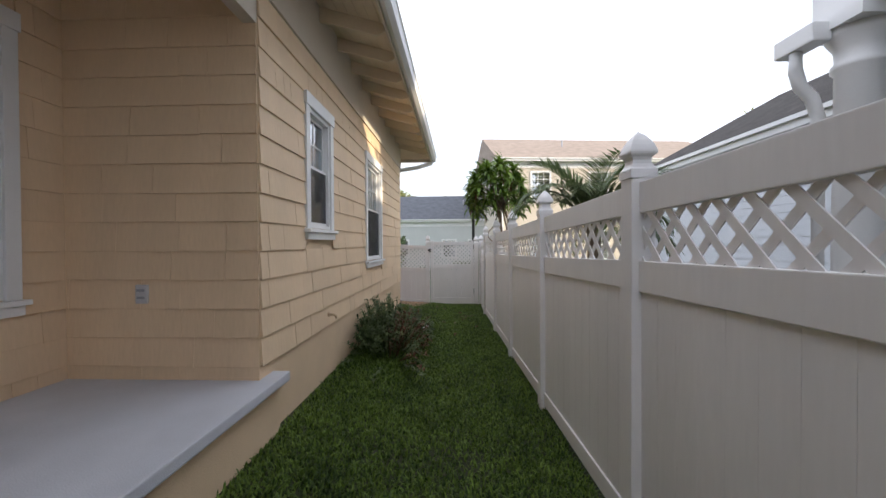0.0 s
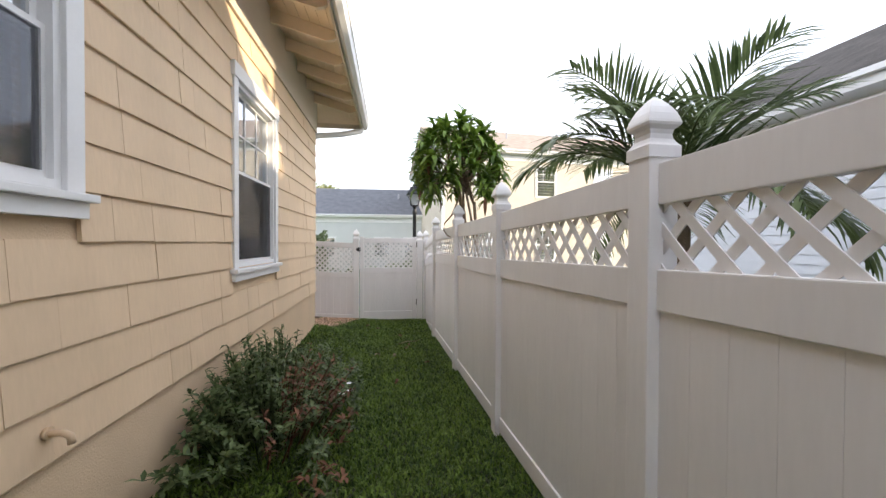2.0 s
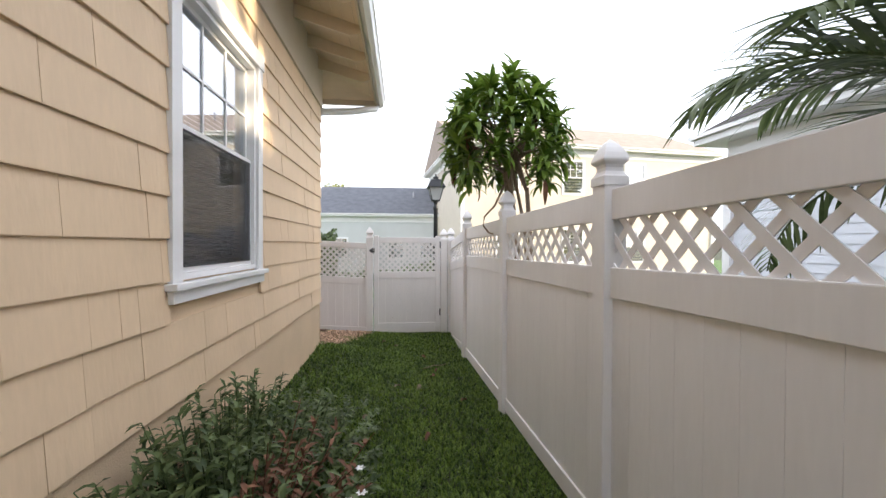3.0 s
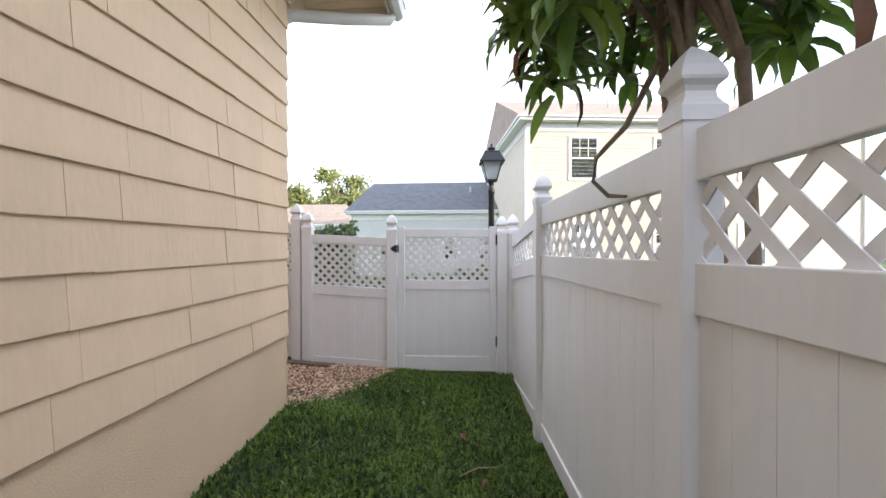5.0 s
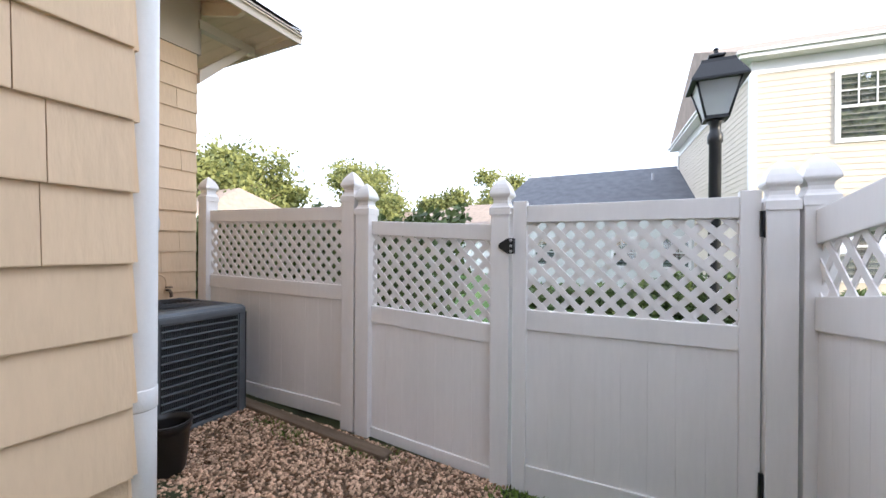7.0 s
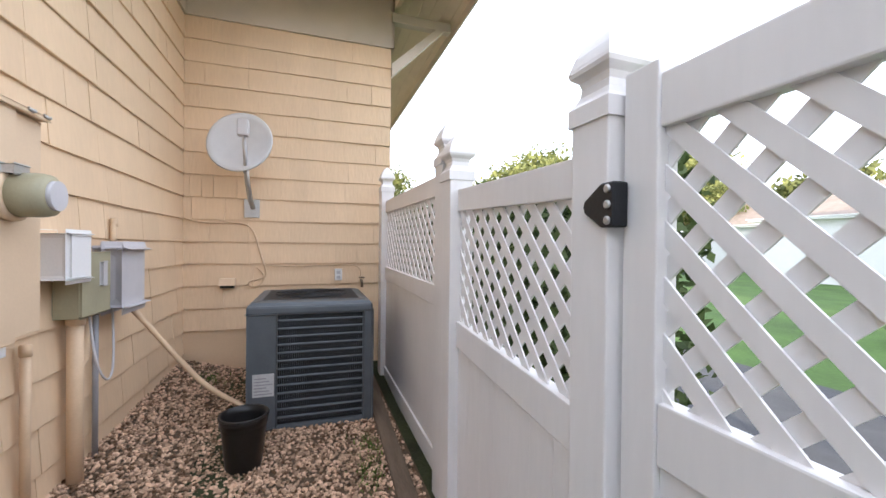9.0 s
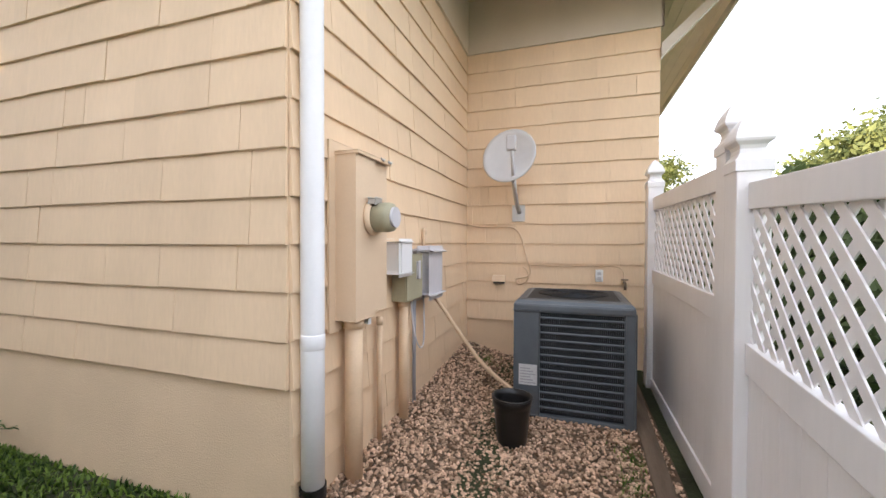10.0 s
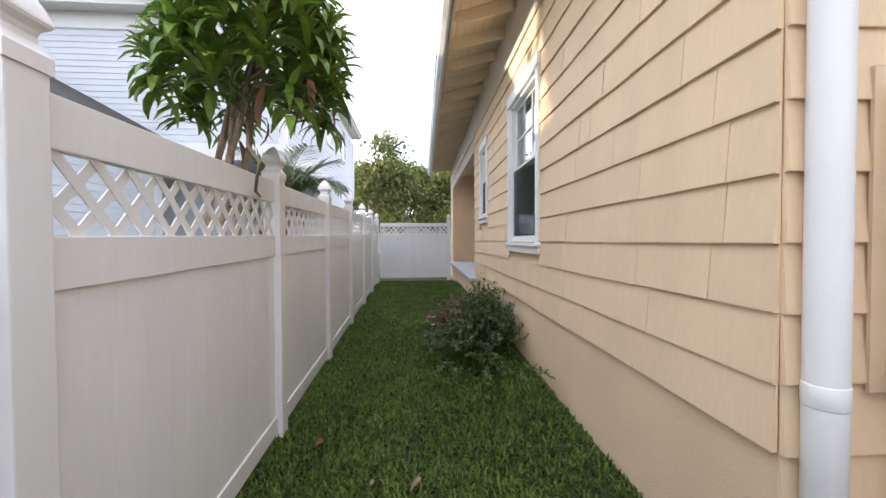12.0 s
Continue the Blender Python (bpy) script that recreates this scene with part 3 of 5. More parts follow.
for x, z in ((0.0, 1.535), (0.0, 1.57), (0.0, 1.605)):
    bm = bmesh.new()
    lathe(bm, [(0.010, 0), (0.010, 0.004), (0.006, 0.007)], 10, m=pose(x, -0.071, z, 90))
    part("screw", bm, M_STEEL, lt)




# ---- gravel corner: utilities, air conditioner, dish ----
def wall_thing(name, m, label, category, group=""):
    return thing(name, H @ m, label, category, group)


NW = -0.025      # the end wall's face lies at y = 0; boards stand a little proud
meter = wall_thing("meter_box", pose(-0.31, 0.018, 0), "tan painted electric meter cabinet with a glass meter", "meter box")
bm = bmesh.new()
box(bm, 0, 0.012, 1.06, -0.20, 0.135, 1.925, 0.004)
part("body", bm, M_BEIGE, meter)
bm = bmesh.new()
box(bm, -0.205, 0.012, 1.075, -0.37, 0.118, 1.91, 0.004)
part("side_cover", bm, M_BEIGE, meter)
bm = bmesh.new()
box(bm, 0.05, 0.0, 1.00, -0.42, 0.012, 1.985, 0.002)
part("back_plate", bm, M_BEIGE, meter)
bm = bmesh.new()
box(bm, 0.004, 0.012, 1.918, -0.374, 0.150, 1.934, 0.003)
part("top_flange", bm, M_BEIGE, meter)
bm = bmesh.new()
lathe(bm, [(0.096, 0), (0.098, 0.012), (0.096, 0.026), (0.084, 0.030)], 28, m=pose(-0.165, 0.135, 1.60, -90))
ring = part("meter_ring", bm, M_BEIGE, meter)
bm = bmesh.new()
lathe(bm, [(0.080, 0.02), (0.080, 0.10), (0.074, 0.125), (0.055, 0.132), (0.02, 0.134)], 28, m=pose(-0.165, 0.135, 1.60, -90))
part("glass_dome", bm, M_OLIVE, ring, "scuffed grey glass dome")
bm = bmesh.new()
lathe(bm, [(0.055, 0), (0.055, 0.02)], 20, m=pose(-0.165, 0.262, 1.60, -90))
part("dial_face", bm, M_GREYBOX, ring)
bm = bmesh.new()
box(bm, -0.10, 0.15, 1.668, -0.17, 0.19, 1.70, 0.006)
part("seal_clip", bm, M_STEEL, ring)
for x in (-0.26, -0.35):
    bm = bmesh.new()
    tube(bm, [(x - 0.02, 0.15, 1.935), (x, 0.156, 1.928), (x + 0.02, 0.15, 1.935)], 0.007, 8)
    part("wing_latch", bm, M_STEEL, meter)
bm = bmesh.new()
box(bm, -0.19, 0.07, 1.01, -0.215, 0.10, 1.06, 0.004)
part("knockout_plug", bm, M_TRIM, meter)


def pipe_thing(name, pts, r, material, label):
    ob = wall_thing(name, pose(0, 0, 0), label, "conduit")
    bm = bmesh.new()
    tube(bm, pts, r, 14)
    part("pipe", bm, material, ob)
    a = Vector(pts[0])
    bm = bmesh.new()
    tube(bm, [a + Vector((0, 0, -0.005)), a + Vector((0, 0, -0.05))], r * 1.18, 14)
    part("collar", bm, material, ob)
    return ob


def gz(lx, ly):
    w = H @ Vector((lx, ly, 0))
    return g(w.x, w.y) - 0.04


pipe_thing("conduit", [(-0.40, 0.085, 1.06), (-0.40, 0.085, 0.6), (-0.40, 0.085, gz(-0.4, 0.08))], 0.048, M_PIPE, "thick tan painted conduit under the meter cabinet")
pipe_thing("conduit", [(-0.76, 0.05, 1.0), (-0.76, 0.05, gz(-0.7, 0.05))], 0.018, M_PIPE, "thin tan painted conduit on the end wall")
pipe_thing("conduit", [(-1.08, 0.07, 1.07), (-1.08, 0.07, 0.6), (-1.08, 0.07, gz(-1.08, 0.07))], 0.034, M_PIPE, "tan painted conduit under the olive box")
pipe_thing("conduit", [(-1.20, 0.06, 1.07), (-1.20, 0.06, 0.88), (-1.185, 0.06, 0.82), (-1.14, 0.06, 0.79), (-1.10, 0.06, 0.785)], 0.020, M_PIPE, "short bent tan conduit elbow")
pipe_thing("conduit", [(-1.33, 0.045, 1.08), (-1.33, 0.045, gz(-1.33, 0.05))], 0.014, M_GREYPIPE, "thin grey plastic conduit on the end wall")
pipe_thing("conduit", [(-1.55, 0.04, 1.58), (-1.53, 0.04, 1.38)], 0.016, M_PIPE, "tan conduit stub above the grey box")

wb = wall_thing("junction_box", pose(-0.85, 0.018, -0.05), "white plastic junction box on the end wall", "electrical box", "utility boxes")
bm = bmesh.new()
box(bm, 0, 0, 1.31, -0.17, 0.13, 1.52, 0.02)
part("body", bm, M_TRIM, wb)
bm = bmesh.new()
box(bm, -0.01, 0.13, 1.32, -0.16, 0.142, 1.51, 0.006)
part("cover", bm, M_TRIM, wb)
ob_ = wall_thing("disconnect_box", pose(-1.0, 0.018, -0.06), "olive grey metal disconnect box on the end wall", "electrical box", "utility boxes")
bm = bmesh.new()
box(bm, 0, 0, 1.12, -0.26, 0.105, 1.43, 0.004)
part("body", bm, M_OLIVE, ob_)
bm = bmesh.new()
box(bm, 0.005, 0.105, 1.13, -0.265, 0.118, 1.44, 0.004)
lid = part("cover", bm, M_OLIVE, ob_)
bm = bmesh.new()
box(bm, -0.16, 0.118, 1.27, -0.19, 0.135, 1.39, 0.006)
part("handle", bm, M_GREYBOX, lid)
gb = wall_thing("telecom_box", pose(-1.37, 0.018, -0.05), "rounded grey plastic telecom box on the end wall", "electrical box", "utility boxes")
bm = bmesh.new()
box(bm, 0, 0, 1.13, -0.24, 0.05, 1.45, 0.015)
part("base", bm, M_GREYBOX, gb)
bm = bmesh.new()
box(bm, -0.008, 0.05, 1.115, -0.235, 0.145, 1.445, 0.045)
part("cover", bm, M_GREYBOX, gb)
for z in (1.2, 1.3, 1.38):
    bm = bmesh.new()
    box(bm, 0.012, 0.03, z, -0.004, 0.07, z + 0.022, 0.003)
    part("hinge", bm, M_GREYPIPE, gb)


def cable(name, pts, r, material, label, m=None):
    cu = bpy.data.curves.new(name, "CURVE")
    cu.dimensions = "3D"
    sp = cu.splines.new("NURBS")
    sp.points.add(len(pts) - 1)
    for p, q in zip(sp.points, pts):
        p.co = (*q, 1)
    sp.use_endpoint_u = True
    sp.order_u = 3
    cu.bevel_depth = r
    cu.materials.append(material)
    ob = new(name, cu)
    ob.matrix_world = H if m is None else m
    return tagged(ob, label, "cable")


cable("cable", [(-1.16, 0.09, 1.08), (-1.13, 0.12, 0.85), (-1.20, 0.14, 0.69), (-1.34, 0.12, 0.68), (-1.43, 0.09, 0.85), (-1.43, 0.08, 1.10)], 0.006, M_GREYBOX, "looped pale grey cable under the boxes")
cable("conduit_hose", [(-1.55, 0.09, 1.08), (-1.58, 0.16, 0.98), (-1.63, 0.34, 0.70), (-1.68, 0.54, 0.42), (-1.70, 0.76, 0.28)], 0.017, M_PIPE, "tan flexible hose running to the air conditioner")
WX = -2.972
cable("cable", [(WX, 0.02, 1.68), (WX, 0.15, 1.63), (WX, 0.45, 1.65), (WX, 0.62, 1.62), (WX, 0.70, 1.3), (WX, 0.76, 1.12), (WX, 0.68, 1.08), (WX, 0.58, 1.07), (WX, 0.6, 1.0), (WX, 0.7, 1.02), (WX, 0.74, 1.14), (WX, 0.66, 1.2)], 0.008, M_PIPE, "tan cable looped on the wall under the dish")
cable("cable", [(WX, 0.72, 1.22), (WX, 1.2, 1.21), (WX, 1.5, 1.23), (WX, 1.66, 1.22), (WX, 1.70, 1.12), (WX, 1.67, 1.04)], 0.006, M_PIPE, "thin tan cable along the wing wall")

dish = wall_thing("satellite_dish", pose(-2.975, 0.60, 0), "round pale grey satellite dish on a wall arm", "satellite dish")
bm = bmesh.new()
DM = pose(0.36, -0.03, 2.34, 0, 78, -12)
rings = []
for k in range(9):
    r = 0.275 * k / 8
    rings.append((max(r, 0.002), 0.055 * (k / 8) ** 2))
lathe(bm, rings + [(0.285, 0.05), (0.275, 0.045)] + [(max(0.275 * k / 8, 0.002), 0.055 * (k / 8) ** 2 - 0.008) for k in range(7, -1, -1)], 40, m=DM)
part("reflector", bm, M_DISH, dish)
bm = bmesh.new()
tube(bm, [(0.02, 0.02, 1.80), (0.16, 0.015, 1.86), (0.24, 0.0, 2.02), (0.30, -0.01, 2.22)], 0.024, 10)
part("mast", bm, M_STEEL, dish)
bm = bmesh.new()
box(bm, 0, -0.06, 1.70, 0.014, 0.08, 1.88, 0.003)
part("mount_plate", bm, M_STEEL, dish)
bm = bmesh.new()
tube(bm, [(0.32, -0.01, 2.10), (0.50, 0.02, 2.16), (0.66, 0.03, 2.36)], 0.017, 8)
arm = part("feed_arm", bm, M_DISH, dish)
bm = bmesh.new()
box(bm, 0.62, -0.02, 2.34, 0.70, 0.07, 2.48, 0.015)
part("receiver", bm, M_GREYBOX, arm)

brace = wall_thing("eave_brace", pose(-2.98, 2.0, 0), "painted diagonal brace under the roof corner", "bracket")
bm = bmesh.new()
prism(bm, [(0.0, 3.30), (0.0, 3.44), (0.52, 3.92), (0.62, 3.92)], "x", -0.05, 0.04)
part("strut", bm, M_FRIEZE, brace)
bm = bmesh.new()
box(bm, -0.05, 0.0, 3.90, 0.04, 0.68, 4.0)
part("arm", bm, M_FRIEZE, brace)

outlet = wall_thing("wall_outlet", pose(-2.975, 1.45, 0), "white plastic power outlet on the wing wall", "outlet")
bm = bmesh.new()
box(bm, 0, -0.038, 1.06, 0.014, 0.038, 1.185, 0.005)
part("plate", bm, M_TRIM, outlet)
for z in (1.095, 1.145):
    bm = bmesh.new()
    box(bm, 0.014, -0.018, z - 0.015, 0.018, 0.018, z + 0.015, 0.003)
    part("socket", bm, M_GREYBOX, outlet)
vent = wall_thing("wall_vent", pose(-2.975, 0.40, 0), "small beige dryer vent hood on the wing wall", "vent")
bm = bmesh.new()
prism(bm, [(0.0, 1.10), (0.05, 1.095), (0.075, 1.03), (0.06, 1.03), (0.0, 1.035)], "y", -0.07, 0.07)
part("hood", bm, M_BEIGE, vent)
bm = bmesh.new()
box(bm, 0.001, -0.06, 1.005, 0.05, 0.06, 1.03)
part("flap", bm, M_PLASTIC, vent)
tap = wall_thing("garden_tap", pose(-2.975, 1.69, 0), "small brass garden tap on the wing wall", "tap")
bm = bmesh.new()
tube(bm, [(0, 0, 1.06), (0.06, 0, 1.06), (0.085, 0, 1.03), (0.09, 0, 0.99)], 0.014, 10)
part("spout", bm, M_BOARD, tap)
bm = bmesh.new()
lathe(bm, [(0.03, 0), (0.032, 0.006), (0.03, 0.012)], 12, m=pose(0.05, 0, 1.085))
part("handle", bm, M_BOARD, tap)
bib = wall_thing("hose_bib", pose(0.018, -5.52, 0), "painted hose pipe stub on the side wall", "tap")
bm = bmesh.new()
tube(bm, [(-0.01, 0, 0.93), (0.06, 0, 0.93), (0.085, 0, 0.915), (0.09, 0, 0.885)], 0.014, 10)
part("spout", bm, M_PIPE, bib)
bm = bmesh.new()
tube(bm, [(0.0, 0, 0.93), (0.014, 0, 0.93)], 0.026, 12)
part("flange", bm, M_PIPE, bib)
pl = wall_thing("wall_outlet", pose(-0.88, -7.02, 0), "grey covered outlet box on the porch wall", "outlet")
bm = bmesh.new()
box(bm, -0.045, -0.02, 1.28, 0.045, 0.004, 1.42, 0.005)
part("plate", bm, M_GREYBOX, pl)
for z in (1.315, 1.37):
    bm = bmesh.new()
    box(bm, -0.03, -0.026, z, 0.03, -0.02, z + 0.02, 0.003)
    part("flap", bm, M_GREYPIPE, pl)

# air conditioner: front towards +x
AZ = g(-2.9, 11.2) - 0.03
ac = thing("air_conditioner", H @ pose(-2.10, 1.19, AZ), "dark grey outdoor air conditioner unit with louvred sides", "air conditioner")
AW, AH = 0.435, 0.95
bm = bmesh.new()
box(bm, -AW + 0.03, -AW + 0.03, 0.05, AW - 0.03, AW - 0.03, AH - 0.05)
part("coil", bm, M_ACDARK, ac, "dark finned coil")
bm = bmesh.new()
box(bm, -AW, -AW, 0.0, AW, AW, 0.06, 0.015)
part("base_pan", bm, M_ACBODY, ac)
bm = bmesh.new()
box(bm, -AW - 0.005, -AW - 0.005, AH - 0.10, AW + 0.005, AW + 0.005, AH - 0.03, 0.02)
lathe(bm, [(AW, AH - 0.04), (AW - 0.02, AH - 0.012), (AW - 0.07, AH), (AW - 0.10, AH - 0.01)], square=True)
part("top_cover", bm, M_ACBODY, ac)
bm = bmesh.new()
for k in range(1, 9):
    rr = 0.035 * k
    for j in range(28):
        a0, a1 = 2 * math.pi * j / 28, 2 * math.pi * (j + 1) / 28
        tube(bm, [(rr * math.cos(a0), rr * math.sin(a0), AH + 0.008), (rr * math.cos(a1), rr * math.sin(a1), AH + 0.008)], 0.004, 4, cap=False)
box(bm, -AW + 0.09, -AW + 0.09, AH - 0.008, AW - 0.09, AW - 0.09, AH - 0.002)
part("fan_grille", bm, M_ACDARK, ac, "black fan grille on top")
for sx in (-1, 1):
    for sy in (-1, 1):
        bm = bmesh.new()
        wy = 0.20 if (sx > 0 and sy < 0) else 0.06
        box(bm, sx * AW, sy * AW, 0.05, sx * (AW - 0.05), sy * (AW - wy), AH - 0.09, 0.012)
        part("corner_panel", bm, M_ACBODY, ac)
bmx = bmesh.new()
prism(bmx, [(0, 0.004), (0.020, 0.008), (0.022, 0.014), (0.020, 0.019), (0.0, 0.021)], "y", -0.5, 0.5)
lou = mesh_of("louvre", bmx, M_ACBODY)
for side in range(4):
    rot = pose(0, 0, 0, 0, 0, 90 * side)
    for k in range(13):
        z = 0.10 + 0.058 * k
        a0, a1 = (-AW + (0.20 if side == 0 else 0.06), AW - 0.06)
        ob = new("louvre", lou)
        ob.parent = ac
        ob.matrix_local = rot @ pose(AW - 0.022, (a0 + a1) / 2, z) @ Matrix.Diagonal((1, a1 - a0, 1, 1))
for side in range(4):
    bm = bmesh.new()
    for k in range(52):
        y = -AW + 0.07 + (2 * AW - 0.14) * k / 51
        box(bm, AW - 0.031, y - 0.0015, 0.08, AW - 0.020, y + 0.0015, AH - 0.10)
    bm.transform(pose(0, 0, 0, 0, 0, 90 * side))
    tagged(part("coil_fins", bm, M_ACBODY, ac, "thin grey upright coil fins"), "thin grey upright coil fins", kind="stuff")
bm = bmesh.new()
box(bm, AW, -AW + 0.04, 0.28, AW + 0.003, -AW + 0.18, 0.44)
lab = part("rating_label", bm, M_LABEL, ac, "silver printed rating label")
for k in range(6):
    bm = bmesh.new()
    box(bm, AW + 0.003, -AW + 0.05, 0.295 + 0.022 * k, AW + 0.0045, -AW + 0.17 - 0.02 * (k % 3), 0.303 + 0.022 * k)
    part("print_line", bm, M_GREYPIPE, lab)

bx, by = -1.29, 0.80
bw = H @ Vector((bx, by, 0))
bucket = thing("plant_pot", pose(bw.x, bw.y, g(bw.x, bw.y) - 0.01), "black plastic nursery pot on the gravel", "plant pot")
bm = bmesh.new()
lathe(bm, [(0.095, 0.0), (0.10, 0.01), (0.125, 0.26), (0.128, 0.265), (0.128, 0.29), (0.135, 0.292), (0.135, 0.34), (0.128, 0.342), (0.122, 0.30), (0.092, 0.02), (0.004, 0.018)], 32)
part("body", bm, M_PLASTIC, bucket)
bm = bmesh.new()
tube(bm, [(0.137 * math.cos(a), 0.137 * math.sin(a), 0.336) for a in [2 * math.pi * k / 32 for k in range(33)]], 0.006, 6, cap=False)
part("rim", bm, M_PLASTIC, bucket)

edging = thing("edging_board", pose(-2.75, 11.74, 0, 0, 0, 178), "weathered brown landscape edging board on the gravel", "board")
bm = bmesh.new()
box(bm, -1.55, -0.06, g(-2.75, 11.7) - 0.03, 1.35, 0.05, g(-2.75, 11.7) + 0.045, 0.012)
for v in bm.verts:
    v.co.z += 0.062 * v.co.x
part("plank", bm, M_BOARD, edging)


# ---- street lamp ----
lamp = thing("street_lamp", pose(1.05, 13.65, g(1.05, 13.6) - 0.02), "black lamp post with a tapered lantern head", "street lamp")
bm = bmesh.new()
lathe(bm, [(0.09, 0), (0.09, 0.35), (0.06, 0.42), (0.05, 0.5), (0.05, 2.62), (0.062, 2.64), (0.062, 2.70), (0.045, 2.74), (0.045, 2.80), (0.09, 2.86)], 20)
part("post", bm, M_BLACK, lamp)
bm = bmesh.new()
lathe(bm, [(0.085, 2.86), (0.165, 3.16)], square=True)
part("lantern_glass", bm, M_LAMPGLASS, lamp, "frosted lantern glass")
bm = bmesh.new()
for sx in (-1, 1):
    for sy in (-1, 1):
        tube(bm, [(sx * 0.086, sy * 0.086, 2.85), (sx * 0.168, sy * 0.168, 3.17)], 0.011, 6)
lathe(bm, [(0.095, 2.84), (0.095, 2.87)], square=True)
part("lantern_frame", bm, M_BLACK, lamp)
bm = bmesh.new()
lathe(bm, [(0.215, 3.16), (0.215, 3.18), (0.135, 3.33), (0.13, 3.36), (0.05, 3.38), (0.045, 3.40), (0.065, 3.41), (0.065, 3.425), (0.02, 3.45), (0.012, 3.48), (0.02, 3.49), (0.004, 3.51)], square=True)
part("lantern_roof", bm, M_BLACK, lamp)


# ---- neighbouring houses ----
def lap_wall(bm, x0, x1, z0, z1, step=0.11, out=0.012):
    """Lapped boards on a wall facing -y at y = 0, each a shallow wedge."""
    z = z0
    while z < z1 - 0.01:
        t = min(z + step, z1)
        vs = [bm.verts.new(p) for p in ((x0, -out, z), (x1, -out, z), (x1, -0.001, t), (x0, -0.001, t))]
        bm.faces.new(vs)
        us = [bm.verts.new(p) for p in ((x0, 0, z), (x1, 0, z), (x1, -out, z), (x0, -out, z))]
        bm.faces.new(us)
        z = t


def simple_window(parent, m, w, h, cols=3):
    """Window for houses further off; local x along, -y out, origin at the lower left of the opening."""
    bm = bmesh.new()
    t = 0.10
    for b in ((-t, 0 - t, 0, h + t), (w, -t, w + t, h + t), (0, h, w, h + t), (0, -t, w, 0)):
        box(bm, b[0], -0.04, b[1], b[2], 0.01, b[3])
    win = part("window", bm, M_TRIM, parent, "white framed window")
    win.matrix_local = m
    bm = bmesh.new()
    box(bm, 0, -0.014, 0, w, -0.010, h)
    pn = part("pane", bm, M_GLASS, win)
    bm = bmesh.new()
    box(bm, 0, -0.006, 0, w, -0.003, h)
    part("blind", bm, M_BLIND, win)
    bm = bmesh.new()
    box(bm, 0, -0.03, h * 0.48, w, -0.015, h * 0.52)
    for k in range(1, cols):
        box(bm, w * k / cols - 0.012, -0.026, h * 0.52, w * k / cols + 0.012, -0.015, h)
    box(bm, 0, -0.0255, h * 0.75 - 0.012, w, -0.0152, h * 0.75 + 0.012)
    part("grille", bm, M_TRIM, win)
    return win


def house_block(name, x0, y0, x1, y1, eave, ridge, wallm, roofm, label, over=0.4, ridge_axis="x", hip=0.0, m=Matrix(), base=-0.2, boards=0.12):
    h = thing(name, m, label, "house")
    bm = bmesh.new()
    box(bm, x0, y0, base, x1, y1, eave)
    part("wall", bm, wallm, h)
    bm = bmesh.new()
    for mm, L in ((pose(x0, y0, 0), x1 - x0), (pose(x1, y0, 0, 0, 0, 90), y1 - y0), (pose(x1, y1, 0, 0, 0, 180), x1 - x0), (pose(x0, y1, 0, 0, 0, 270), y1 - y0)):
        b2 = bmesh.new()
        lap_wall(b2, 0, L, base + 0.2, eave - 0.25, boards)
        b2.transform(mm)
        me = bpy.data.meshes.new("tmp")
        b2.to_mesh(me)
        b2.free()
        bm.from_mesh(me)
        bpy.data.meshes.remove(me)
    part("siding", bm, wallm, h)
    for cx, cy in ((x0, y0), (x1, y0), (x1, y1), (x0, y1)):
        bm = bmesh.new()
        box(bm, cx - 0.07, cy - 0.07, base, cx + 0.07, cy + 0.07, eave - 0.25)
        part("corner_board", bm, M_TRIM, h)
    for nm, ov, za, zb in (("frieze", 0.03, eave - 0.32, eave), ("cornice", over, eave, eave + 0.10), ("gutter", over + 0.06, eave + 0.10, eave + 0.16)):
        bm = bmesh.new()
        box(bm, x0 - ov, y0 - ov, za, x1 + ov, y1 + ov, zb)
        part(nm, bm, M_TRIM, h)
    bm = bmesh.new()
    a0, b0, a1, b1 = x0 - over, y0 - over, x1 + over, y1 + over
    e = eave + 0.165
    if ridge_axis == "x":
        my = (b0 + b1) / 2
        c = [bm.verts.new(p) for p in ((a0, b0, e), (a1, b0, e), (a1, b1, e), (a0, b1, e), (a0 + hip, my, ridge), (a1 - hip, my, ridge))]
        for f in ((0, 1, 5, 4), (2, 3, 4, 5), (0, 4, 3), (1, 2, 5), (0, 3, 2, 1)):
            bm.faces.new([c[k] for k in f])
    else:
        mx = (a0 + a1) / 2
        c = [bm.verts.new(p) for p in ((a0, b0, e), (a1, b0, e), (a1, b1, e), (a0, b1, e), (mx, b0 + hip, ridge), (mx, b1 - hip, ridge))]
        for f in ((0, 4, 5, 3), (1, 2, 5, 4), (0, 1, 4), (2, 3, 5), (0, 3, 2, 1)):
            bm.faces.new([c[k] for k in f])
    part("roof", bm, roofm, h)
    return h


# next-door house: tall block over a porch, and a low wing
tall = house_block("neighbour_house", 2.75, -6.5, 12.0, 2.75, 6.0, 8.6, M_NWHITE, M_ROOF, "pale grey two-storey house with white trim next door", hip=3.0, ridge_axis="y", base=3.30, over=0.35)
for x in (3.1, 4.25):
    simple_window(tall, pose(x + 0.95, 2.75, 4.75, 0, 0, 180), 0.95, 1.45)
for y in (-4.6, -2.2, 0.6):
    simple_window(tall, pose(2.75, y + 0.8, 4.6, 0, 0, 270), 0.8, 1.4)
bm = bmesh.new()
box(bm, 4.6, -6.5, -0.2, 12.0, 1.6, 3.30)
box(bm, 2.75, -6.5, -0.2, 4.6, -1.0, 3.30)
